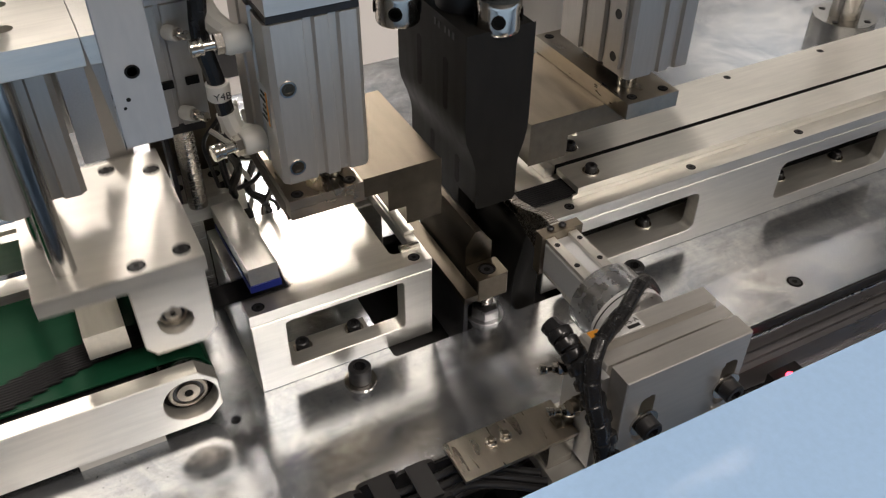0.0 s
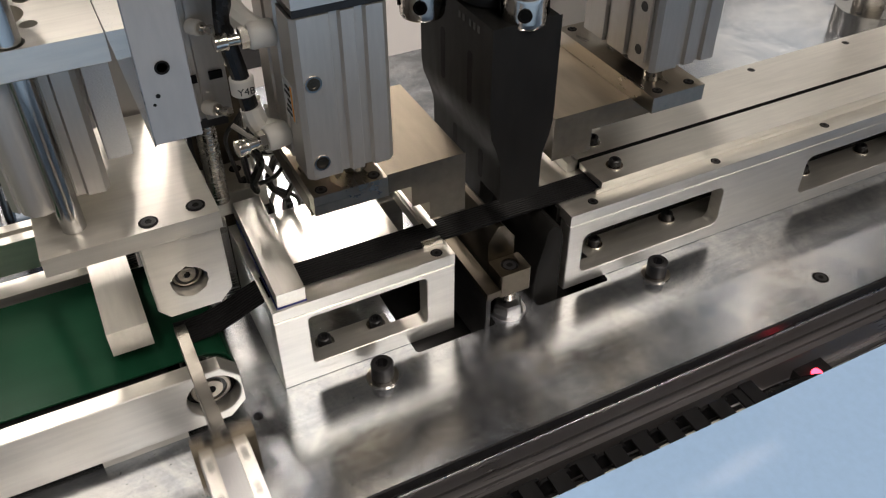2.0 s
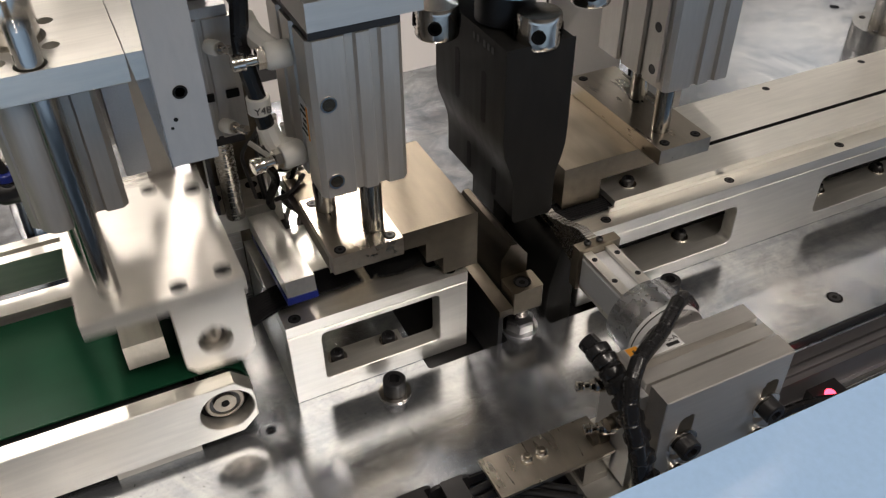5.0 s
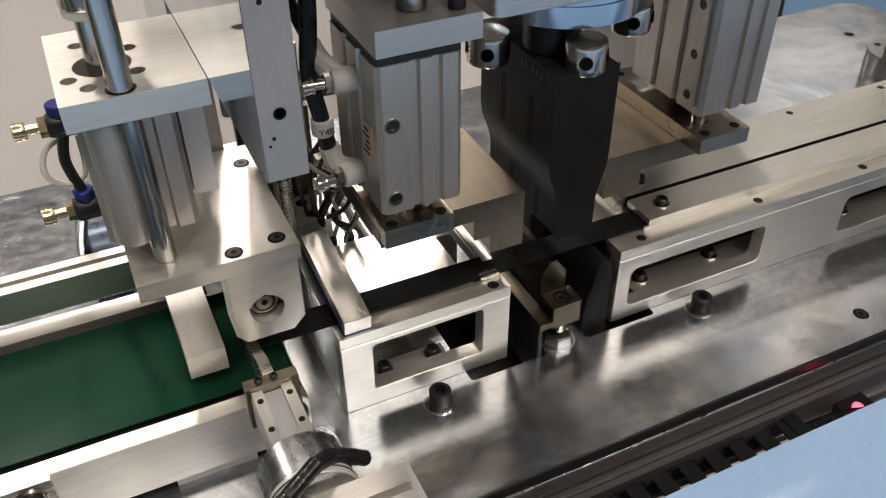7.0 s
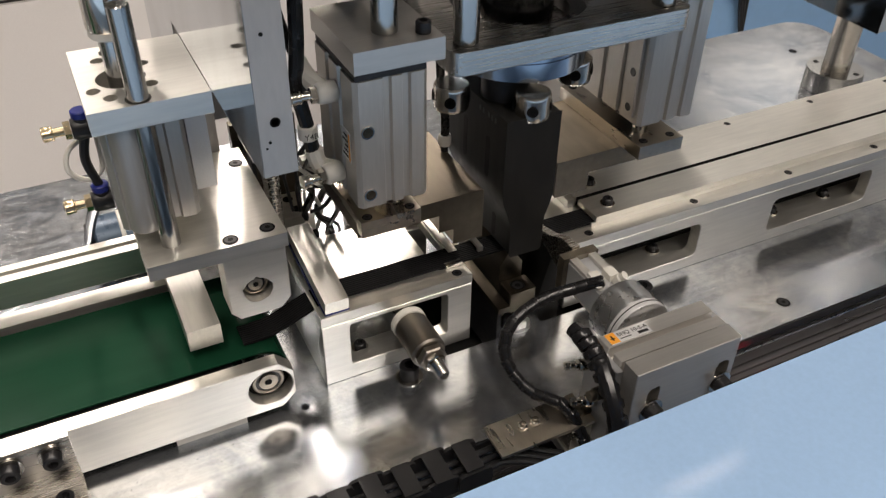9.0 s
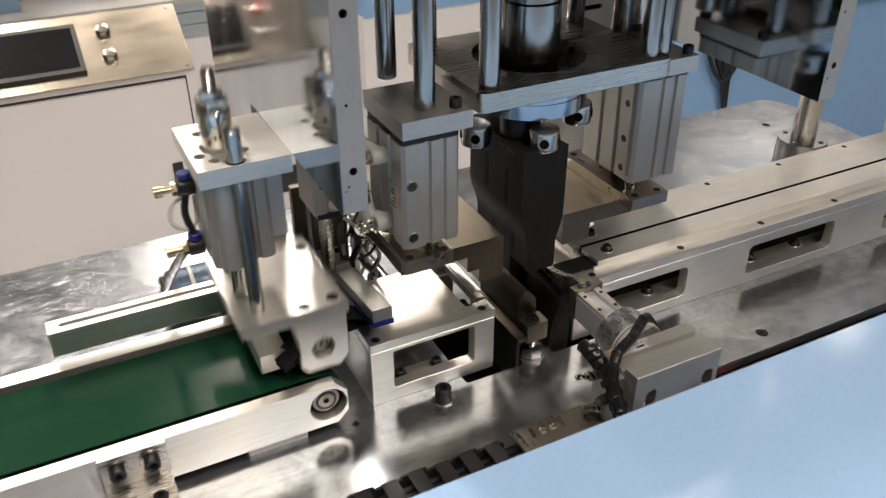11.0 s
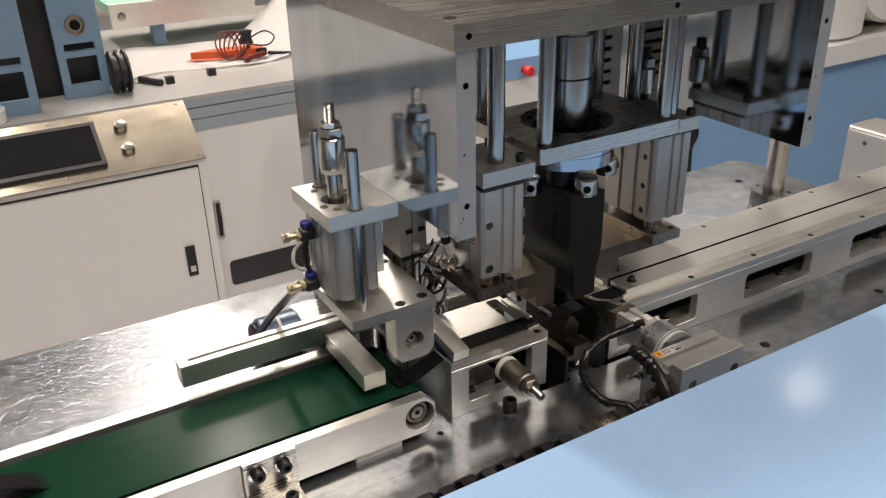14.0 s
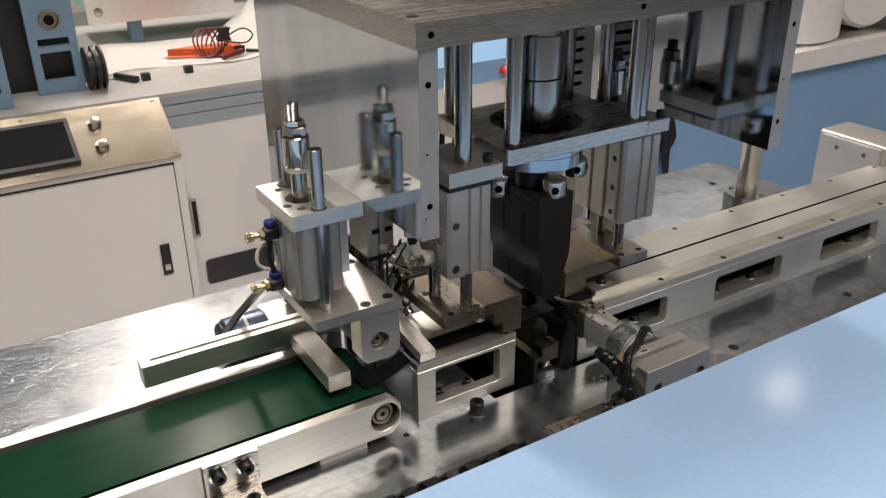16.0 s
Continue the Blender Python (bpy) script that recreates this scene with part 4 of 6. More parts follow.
# ---- portal: side plates and top plate ----
def portal():
    th = thing("portal_frame", (0.24, 0.46, T), "portal of polished steel side plates under a thick top plate", "machine frame")
    ZT = 1.2352
    side = [(0.288, 1.078), (0.505, 1.078), (0.505, T), (0.633, T), (0.633, ZT - 0.0003), (0.288, ZT - 0.0003)]
    for x0, x1 in ((0.0178, 0.0355), (0.4405, 0.4590)):
        sp = part("side_plate", prism("x", side, x0, x1, bev=0.0006), M_MIRROR, th, "polished mirror-like steel side plate")
        sp.data.materials.append(M_EDGE)
        for p in sp.data.polygons:
            if p.normal.y < -0.9:
                p.material_index = 1
        def bore():
            return lathe("z", 0, 0, [(0.0027, 0.0002), (0.0024, 0.0004), (0.0018, 0.0002)], 16)
        for k, z in enumerate((1.094, 1.0972, 1.152)):
            shared("edge_chip", "edge_chip", lambda: prism("z", circ(0, 0, 0.0011, 7), 0.0, 0.0002), M_SOCKET, sp, (x0 + 0.0035 + 0.0018 * (k % 3), 0.288, z), (0, -1, 0), size=0.6 + 0.2 * (k % 3))
        for z in (1.2075, 1.1075):
            shared("bolt_hole", "bolt_hole", bore, M_SOCKET, sp, (0.5 * (x0 + x1), 0.288, z), (0, -1, 0))
    tp = part("top_plate", box(0.0150, 0.4620, 0.285, 0.645, ZT, 1.2555, 0.0008), M_GROUND, th, "thick brushed steel top plate")
    for x in (0.028, 0.24, 0.449):
        shared("bolt_hole", "bolt_hole", bore, M_SOCKET, tp, (x, 0.285, 1.2455), (0, -1, 0))
    for x, y in ((0.027, 0.31), (0.027, 0.42), (0.027, 0.55), (0.449, 0.31), (0.449, 0.42)):
        sunk_screw(tp, (x, y, 1.2555), 0.005)
    part("drive_boss", rod("z", 0.255, 0.43, 0.022, 1.2556, 1.31), M_GROUND, th)


portal()


# ---- cutting head ----
def cutting_head():
    th = thing("cutter_unit", (0.255, 0.43, 0.91), "steel plate with blue-grey disc and black cutter block", "cutter")
    ZP = 1.1030
    plate = rrect(0.166, 0.356, 0.373, 0.515, 0.008)
    pl = part("head_plate", prism("z", plate, ZP - 0.0165, ZP, [circ(0.252, 0.442, 0.0505, 40)], 0.0008), M_GROUND, th, "brushed steel head plate with a round opening")
    for x, y in ((0.1815, 0.388), (0.340, 0.388), (0.340, 0.500), (0.1815, 0.500)):
        part("guide_rod", rod("z", x, y, 0.0085, ZP + 0.0002, 1.2349), M_ROD, th, "polished guide rod")
    part("bearing_ring", prism("z", circ(0.252, 0.442, 0.0500, 40), ZP - 0.0165, ZP - 0.006, [circ(0.252, 0.442, 0.038, 36)], 0.0006), M_BLACK, th)
    for a in range(0, 360, 60):
        cap_screw(th, (0.252 + 0.0440 * math.cos(radians(a)), 0.442 + 0.0440 * math.sin(radians(a)), ZP - 0.006), 0.0035, 0.004, washer=False)
    part("shaft", lathe("z", 0.252, 0.442, [(0.026, 1.082), (0.026, 1.150), (0.0225, 1.151), (0.0225, 1.2345)], 36), M_ROD, th, "thick turned steel shaft")
    part("shaft_collar", lathe("z", 0.252, 0.442, [(0.0228, 1.152), (0.0262, 1.1525), (0.0262, 1.195), (0.0228, 1.196)], 36), M_ROD, th)
    part("disc", lathe("z", 0.252, 0.442, [(0.050, 1.0600), (0.0525, 1.0612), (0.0525, 1.0742), (0.0515, 1.0745), (0.0515, 1.0755), (0.0525, 1.0758), (0.0525, 1.0845), (0.0515, 1.0855)], 64), M_DISC, th, "blue-grey polished steel disc")
    part("flange", lathe("z", 0.262, 0.452, [(0.058, 1.0765), (0.0595, 1.0775), (0.0595, 1.0850), (0.058, 1.0860)], 48), M_GROUND, th)
    def knob(x, y):
        k = part("clamp_knob", knurled(x, y, 0.0125, 1.0375, 1.0565), M_NICKEL, th, "knurled steel clamp knob")
        for a in (-120, -30, 60, 150):
            d = Vector((math.cos(radians(a)), math.sin(radians(a)), 0))
            shared("cross_hole", "cross_hole", lambda: lathe("z", 0, 0, [(0.0042, 0.0004), (0.0040, 0.0010), (0.0030, 0.0008), (0.0028, 0.0004)], 16), M_SOCKET, k, Vector((x, y, 1.0465)) + d * 0.0128, d)
    knob(0.2365, 0.388)
    knob(0.1900, 0.4235)
    knob(0.2950, 0.4235)
    part("hub", lathe("z", 0.2325, 0.420, [(0.018, 1.0415), (0.018, 1.060)], 32), M_BLACK, th)
    prof = [(0.2125, 1.0405), (0.2125, 0.981), (0.2138, 0.971), (0.2180, 0.960), (0.2208, 0.950), (0.2214, 0.944), (0.2214, 0.9215), (0.2228, 0.9195), (0.2478, 0.9195), (0.2492, 0.9215), (0.2492, 0.944), (0.2500, 0.951), (0.2535, 0.962), (0.2553, 0.971), (0.2557, 0.981), (0.2557, 1.0405)]
    cb = part("cutter_block", prism("y", prof, 0.379, 0.474, bev=0.0008), M_HEAD, th, "matt black cutter block with long slots")
    # slots are flat black inlays; their depth is only shade in the colour
    for y in (0.4420, 0.4065):
        part("slot", prism("x", rrect(y - 0.0030, y + 0.0030, 0.9815, 1.0165, 0.0029), 0.21235, 0.21245), M_SOCKET, cb, "black inlay for the shade in a deep slot")
        part("slot", prism("x", rrect(y - 0.0032, y + 0.0026, 0.9240, 0.9455, 0.0028), 0.22125, 0.22135), M_SOCKET, cb, "black inlay for the shade in a deep slot")
    for k, (y, z) in enumerate(((0.395, 1.032), (0.400, 1.032), (0.405, 1.032), (0.413, 1.032), (0.418, 1.032))):
        part("stamped_mark", box(0.21215, 0.2124, y, y + 0.0028, z, z + 0.0042, 0), M_INK, cb)
    return th


def knurled(x, y, r, z0, z1):
    """A knob with a diamond knurl: a fine grid of raised points."""
    bm = bmesh.new()
    n, rows = 64, 12
    rings = []
    for j in range(rows + 1):
        z = z0 + (z1 - z0) * j / rows
        edge = j in (0, rows)
        rings.append([bm.verts.new((x + (r - (0.0006 if edge else 0) + (0.0006 if (i + j) % 2 else 0)) * math.cos(2 * math.pi * i / n), y + (r - (0.0006 if edge else 0) + (0.0006 if (i + j) % 2 else 0)) * math.sin(2 * math.pi * i / n), z)) for i in range(n)])
    for a, b in zip(rings, rings[1:]):
        for i in range(n):
            bm.faces.new((a[i - 1], a[i], b[i], b[i - 1]))
    bm.faces.new(rings[0])
    bm.faces.new(rings[-1])
    return bm


M_DISC = material("blued_disc_steel", (0.50, 0.58, 0.68), 0.16, 1.0, 0.06, 0.05, 60, coarse=8)
HEAD = cutting_head()


def cooler():
    """Glass oil cup and slotted bracket behind the head."""
    th = thing("filter_cup", (0.396, 0.478, 1.0926), "brass and glass filter cup with a hex cap", "filter")
    part("cup", lathe("z", 0.396, 0.478, [(0.0105, 1.101), (0.0118, 1.1025), (0.0118, 1.1300), (0.0105, 1.1315)], 28), M_NICKEL, th)
    part("cap", lathe("z", 0.396, 0.478, [(0.0095, 1.1317), (0.0105, 1.1325), (0.0105, 1.1420), (0.0090, 1.1430)], 6), M_GROUND, th)
    part("plug", rod("z", 0.396, 0.478, 0.0062, 1.1432, 1.1545), M_BLACK, th)
    part("stem", rod("z", 0.396, 0.478, 0.006, 1.0927, 1.1008), M_BLACK, th)
    vp = thing("vent_plate", (0.39, 0.56, T), "white plate with horizontal vent slots behind the head", "plate")
    slots = [rrect(0.375, 0.417, 1.090 + 0.0143 * i, 1.0955 + 0.0143 * i, 0.0025, 2) for i in range(9)]
    part("sheet", prism("y", [(0.355, T), (0.432, T), (0.432, 1.2348), (0.355, 1.2348)], 0.560, 0.563, slots), M_WHITE, vp)
    part("dark_backing", box(0.357, 0.430, 0.566, 0.570, T, 1.2348, 0), M_SOCKET, vp)


cooler()


def steel_post():
    th = thing("steel_post", (0.823, 0.598, T), "nickel plated steel post in a round base collar", "post")
    part("collar", prism("z", circ(0.823, 0.598, 0.0345, 40), T, T + 0.027, [circ(0.823, 0.598, 0.017, 24)], 0.001), M_ROD, th, "turned steel base collar")
    part("post", rod("z", 0.823, 0.598, 0.0165, T + 0.0002, 1.35, 32), M_NICKEL, th)
    for a in (20, 110, 200, 290):
        sunk_screw(th, (0.823 + 0.026 * math.cos(radians(a)), 0.598 + 0.026 * math.sin(radians(a)), T + 0.027), 0.0035)


def rail_slide_block():
    th = thing("end_cylinder", (1.05, 0.52, T), "grey aluminium cylinder block beside the far end of the rail", "air cylinder")
    part("body", prism("y", rrect(0.985, 1.065, T + 0.002, 0.925, 0.006), 0.470, 0.590, bev=0.001), M_ANOD, th)
    for k in (0.5, 0.55):
        part("tie_rod", rod("x", k, 0.905, 0.004, 0.975, 0.9845), M_ROD, th)
    part("end_cap", box(0.976, 0.9845, 0.476, 0.584, T + 0.006, 0.92), M_BEAD, th)


steel_post()
rail_slide_block()


# ---- roller press over the conveyor ----
def roller_frame():
    th = thing("press_cylinder", (-0.02, 0.44, 1.06), "aluminium bracket plate with an air cylinder and brass valves", "air cylinder")
    hol = [circ(-0.0270, 0.4330, 0.0145, 28), circ(-0.0445, 0.4205, 0.0042, 14), circ(-0.0365, 0.4085, 0.0042, 14), circ(-0.0365, 0.462, 0.0042, 14), circ(-0.012, 0.4180, 0.0042, 14), circ(-0.012, 0.448, 0.0042, 14),
           circ(-0.0225, 0.4015, 0.0075, 20), circ(-0.0265, 0.4720, 0.0075, 20)]
    part("upper_plate", prism("z", [(-0.0520, 0.3935), (0.0175, 0.3935), (0.0175, 0.4830), (-0.0520, 0.4830)], 1.0625, 1.0770, hol, 0.0006), M_ALU, th)
    part("cylinder_body", prism("z", cylinder_profile(-0.0480, 0.0010, 0.4085, 0.4640), 0.9850, 1.0622, bev=0.0005), M_ANOD, th)
    part("front_flute", rod("z", -0.034, 0.4095, 0.010, 0.9855, 1.0615, 24), M_ANOD, th)
    part("hanger", box(0.004, 0.0174, 0.43, 0.500, 0.99, 1.0622), M_BEAD, th)
    for k, z in enumerate((1.043, 0.985 + 0.004)):
        fitting(th, (-0.0485, 0.446, z), (-1, 0, 0.0), thumb=M_BRASS, body=M_PLASTIC)
        part("push_ring", rod("z", -0.0545, 0.446, 0.0056, z + 0.0075, z + 0.0125, 18), M_BLUEP, th, "blue release ring")
        part("elbow", rod("z", -0.0545, 0.446, 0.0052, z - 0.004, z + 0.0075, 18), M_PLASTIC, th)
    part("wire_loop", tube([(-0.05, 0.452, 1.035), (-0.066, 0.450, 1.028), (-0.070, 0.446, 1.015), (-0.060, 0.446, 1.006), (-0.050, 0.450, 1.010), (-0.0485, 0.455, 1.03)], 0.0018, 8), M_CABLE, th)
    part("wire_loop", tube([(-0.0545, 0.446, 1.039), (-0.0585, 0.447, 1.02), (-0.0545, 0.446, 1.0)], 0.003, 8), M_PLASTIC, th)
    sw = part("sensor_strip", box(0.0175 - 0.0175, 0.0038, 0.466, 0.485, 0.99, 1.06), M_BEAD, th)
    return th


def roller_press():
    th = thing("roller_press", (0.0, 0.43, 0.905), "moving roller press: aluminium plate on guide rods with a bearing block", "press")
    ZL = 0.9725
    pl = [(-0.0420, 0.3820), (0.0490, 0.3820), (0.0490, 0.5020), (-0.0420, 0.5020)]
    part("lower_plate", prism("z", pl, ZL - 0.0115, ZL, (), 0.0007), M_ALU, th)
    for x, y in ((0.0128, 0.3892), (0.0385, 0.3925), (0.0154, 0.4917), (0.0408, 0.4800)):
        sunk_screw(th, (x, y, ZL), 0.0052)
    for x, y, z in ((-0.0225, 0.4015, 1.133), (-0.0265, 0.4720, 1.133)):
        part("guide_rod", rod("z", x, y, 0.0062, ZL + 0.0002, z, 24), M_ROD, th, "polished guide rod")
    bx0, bx1 = 0.0045, 0.0475
    blk = [(bx0, ZL - 0.0118), (bx0, 0.9135), (bx0 + 0.006, 0.9065), (bx1 - 0.008, 0.9065), (bx1, 0.9150), (bx1, ZL - 0.0118)]
    part("bearing_block", prism("y", blk, 0.3855, 0.4080, [circ(0.0250, 0.9285, 0.0108, 28)], 0.0007), M_ALU, th)
    part("bearing_block", prism("y", blk, 0.4600, 0.4825, (), 0.0007), M_ALU, th)
    # black seat: gap shade round the bearing, given as colour
    part("bearing_seat", rod("y", 0.0250, 0.9285, 0.0107, 0.3985, 0.4078, 28), M_SOCKET, th, "bearing seat, black for the shade in its gap")
    part("bearing", lathe("y", 0.025, 0.9285, [(0.0086, 0.3962), (0.0086, 0.3928), (0.0080, 0.3922), (0.0069, 0.3922), (0.0067, 0.3932)], 30), M_BRUSHED, th, "steel bearing with a centre bore")
    part("bearing_seal", lathe("y", 0.025, 0.9285, [(0.0068, 0.3942), (0.0067, 0.3931), (0.0052, 0.3931), (0.0050, 0.3942)], 30), M_BLACK, th)
    part("inner_race", lathe("y", 0.025, 0.9285, [(0.0051, 0.3937), (0.0050, 0.3918), (0.0021, 0.3916), (0.0019, 0.3926)], 24), M_BRUSHED, th)
    part("shaft_bore", rod("y", 0.025, 0.9285, 0.0017, 0.3912, 0.3924, 14, ch=0.0001), M_SOCKET, th)
    part("roller", rod("y", 0.0250, 0.9285, 0.0195, 0.4085, 0.4595, 32), M_PLASTIC, th, "black rubber roller")
    x, y = -0.0270, 0.4330
    part("piston_rod", rod("z", x, y, 0.0075, ZL + 0.0002, 1.104, 24), M_ROD, th)
    part("joint_collar", lathe("z", x, y, [(0.0115, 1.1043), (0.012, 1.105), (0.012, 1.108), (0.0115, 1.1088)], 28), M_RESIN, th)
    part("joint_body", lathe("z", x, y, [(0.0120, 1.109), (0.0125, 1.110), (0.0125, 1.1365), (0.0115, 1.1378)], 32), M_NICKEL, th, "nickel plated floating joint")
    part("hex_collar", lathe("z", x, y, [(0.0105, 1.1380), (0.0118, 1.139), (0.0118, 1.1455), (0.0105, 1.1465)], 6), M_NICKEL, th)
    part("lock_nut", lathe("z", x, y, [(0.0085, 1.1467), (0.0093, 1.1475), (0.0093, 1.1515), (0.0085, 1.1522)], 6, phase=0.5), M_NICKEL, th)
    prof = []
    for i in range(10):
        prof += [(0.0052, 1.1525 + i * 0.0016), (0.0045, 1.1533 + i * 0.0016)]
    part("threaded_stud", lathe("z", x, y, prof + [(0.0040, 1.1695)], 18), M_NICKEL, th)
    return th


roller_frame()
ROLLER = roller_press()


# ---- gripper carriage ----
def carriage():
    th = thing("slide_carriage", (0.26, 0.25, 0.79), "steel slide carriage with a nut plate and cable chain", "carriage")
    part("saddle", box(0.222, 0.312, 0.2445, 0.2835, 0.7700, 0.8152), M_BEAD, th)
    part("saddle_plate", box(0.196, 0.318, 0.196, 0.2838, 0.8155, 0.8230), M_ALU, th)
    part("riser", box(0.1975, 0.2150, 0.2430, 0.2660, 0.8232, 0.8477), M_GROUND, th)
    npl = part("nut_plate", prism("z", [(0.1405, 0.2405), (0.2155, 0.2405), (0.2140, 0.2690), (0.1405, 0.2690)], 0.8480, 0.8510, (), 0.0005), M_ROD_PLATE, th, "scratched dull steel nut plate")
    for x in (0.1650, 0.1748):
        shared("nut", "small_nut", lambda: lathe("z", 0, 0, [(0.0036, 0), (0.0039, 0.0005), (0.0039, 0.0034), (0.0031, 0.0038)], 6), M_NICKEL, npl, (x, 0.2560, 0.8511))
        shared("nut_stud", "nut_stud", lambda: lathe("z", 0, 0, [(0.0021, 0), (0.0021, 0.0058), (0.0015, 0.0062)], 12), M_TOOL, npl, (x, 0.2560, 0.8512))
    chain_links(th, 0.1205 - 0.0225 * 18, 19, 0.2405, 0.2655, 0.8305)
    for y in (0.2455, 0.2520, 0.2590):
        part("cable", tube([(-0.28, y, 0.838), (0.0, y + 0.001, 0.8395), (0.12, y, 0.838), (0.15, y, 0.836), (0.19, y - 0.02, 0.8300)], 0.0024), M_PLASTIC, th)
    return th


def gripper_unit():
    """Bracket, slide actuator and the turning gripper with its hoses."""
    th = thing("gripper_unit", (0.26, 0.26, 0.823), "turning pneumatic gripper on a small slide actuator and bracket", "gripper")
    br = part("bracket", prism("y", [(0.2175, 0.8235), (0.3020, 0.8235), (0.3020, 0.9205), (0.2175, 0.9205)], 0.2120, 0.2260,
              [rrect(0.2285, 0.2395, 0.866, 0.903, 0.005), rrect(0.2865, 0.2975, 0.866, 0.903, 0.005)], 0.0007), M_FACE, th, "machined aluminium bracket with slotted holes")
    for x in (0.234, 0.292):
        cap_screw(br, (x, 0.2120, 0.882), 0.0066, 0.008, (0, -1, 0))
        cap_screw(br, (x, 0.2120, 0.856), 0.0050, 0.006, (0, -1, 0))
    # actuator body, ribbed along x
    prof = [(0.2265, 0.8240), (0.2265, 0.9060), (0.2300, 0.9060), (0.2300, 0.9010), (0.2335, 0.9010), (0.2335, 0.9115), (0.2425, 0.9115), (0.2425, 0.9050), (0.2433, 0.9035), (0.2467, 0.9035), (0.2475, 0.9050), (0.2475, 0.9115), (0.2600, 0.9115), (0.2600, 0.9050), (0.2640, 0.9050), (0.2640, 0.8240)]
    ac = part("actuator_body", prism("x", prof, 0.2215, 0.3095, bev=0.0005), M_FACE, th, "grey ribbed actuator body")
    part("end_cap", box(0.2165, 0.2213, 0.2300, 0.2630, 0.828, 0.9065), M_BEAD, th)
    part("end_cap", box(0.3097, 0.3140, 0.2300, 0.2630, 0.828, 0.9065), M_BEAD, th)
    tl = part("type_label", box(0.2250, 0.2585, 0.2490, 0.2592, 0.91155, 0.9119, 0), M_SILVER, th, "silver type label with an orange square")
    part("orange_square", box(0.2253, 0.2325, 0.2493, 0.2589, 0.9120, 0.9122, 0), M_LABEL, tl)
    part("print_bar", box(0.2340, 0.2430, 0.2514, 0.2521, 0.9120, 0.9122, 0), M_INK, tl)
    part("arrow_mark", prism("z", [(0.2289, 0.2515), (0.2307, 0.2540), (0.2295, 0.2540), (0.2295, 0.2565), (0.2283, 0.2565), (0.2283, 0.2540), (0.2271, 0.2540)], 0.91225, 0.9124), M_INK, tl)
    part("print_bar", box(0.2485, 0.2565, 0.2505, 0.2528, 0.9120, 0.9122, 0), M_INK, tl)
    words(tl, "EMQ 10-S-A", (0.2338, 0.2540, 0.9121), 0.0047)
    for y, z in ((0.258, 0.890), (0.246, 0.866)):
        fitting(th, (0.2163, y, z), (-1, 0.25, 0.1), size=0.62, body=M_NICKEL)
    for y, z in ((0.240, 0.880), (0.252, 0.852)):
        part("air_port", lathe("x", y, z, [(0.0045, 0.2163), (0.0048, 0.2155), (0.0048, 0.2095), (0.0040, 0.2088), (0.0040, 0.2050)], 16), M_TOOL, th)
    part("supply_hose", tube([(0.2086, 0.272, 0.915), (0.2115, 0.250, 0.912), (0.2095, 0.232, 0.904), (0.2080, 0.215, 0.885), (0.2080, 0.205, 0.850), (0.2060, 0.212, 0.815), (0.19, 0.226, 0.806)], 0.0060), M_HOSE, th, "black spiral-wrapped supply hose")
    for k in range(9):
        t = k / 8
        p = Vector((0.2100, 0.262 - 0.055 * t, 0.9145 - 0.045 * t * t))
        shared("wrap_turn", "wrap_turn", lambda: lathe("z", 0, 0, [(0.0064, -0.003), (0.0074, -0.002), (0.0072, 0.002), (0.0066, 0.003)], 16), M_HOSE, th, p, (0, -1, -0.2 - 1.4 * t))
    # turning gripper, axis along y
    X, Z = 0.2640, 0.8950
    hub = part("rotary_drum", lathe("y", X, Z, [(0.0020, 0.2643), (0.0205, 0.2645), (0.0240, 0.2655), (0.0240, 0.2950), (0.0228, 0.2962)], 48), M_ZINC, th, "turned bright drum with a scale ring", pivot=(X, 0.28, Z))
    part("scale_ring", lathe("y", X, Z, [(0.0241, 0.2660), (0.0244, 0.2664), (0.0244, 0.2726), (0.0241, 0.2730)], 48), M_SILVER, hub, "silver scale ring")
    def tick():
        return box(-0.0003, 0.0003, -0.0025, 0.0025, 0.0, 0.0003, 0)
    for a in range(0, 360, 8):
        d = Vector((math.cos(radians(a)), 0, math.sin(radians(a))))
        shared("scale_mark", "scale_mark", tick, M_INK, hub, Vector((X, 0.2697, Z)) + d * 0.02455, d)
    part("gripper_body", prism("x", [(0.2965, 0.8840), (0.2965, 0.9060), (0.3420, 0.9060), (0.3420, 0.8840)], X - 0.0125, X + 0.0125, bev=0.0007), M_BEAD, hub)
    for x in (X - 0.0085, X + 0.0085):
        part("jaw_rail", box(x - 0.0032, x + 0.0032, 0.300, 0.3422, 0.9062, 0.9092), M_ALU_Y, hub)
        part("jaw_rail", box(x - 0.0032, x + 0.0032, 0.316, 0.3422, 0.8808, 0.8838), M_ALU_Y, hub)
        sunk_screw(hub, (x, 0.312, 0.9092), 0.0018)
        sunk_screw(hub, (x, 0.334, 0.9092), 0.0018)
    part("jaw_carrier", box(X - 0.0145, X + 0.0165, 0.3425, 0.3500, 0.8800, 0.9120), M_TOOL, hub, "dark steel jaw carrier")
    for x in (X - 0.006, X + 0.003):
        cap_screw(hub, (x, 0.3465, 0.9120), 0.0024, 0.0025, washer=False)
    finger = [(0.3502, 0.8960), (0.3502, 0.9110), (0.364, 0.9105), (0.382, 0.9025), (0.403, 0.8965), (0.443, 0.8925), (0.443, 0.8905), (0.403, 0.8915), (0.374, 0.8955)]
    part("upper_finger", prism("x", finger, X - 0.0025, X + 0.0045, bev=0.0004), M_GROUND, hub, "ground steel gripper finger")
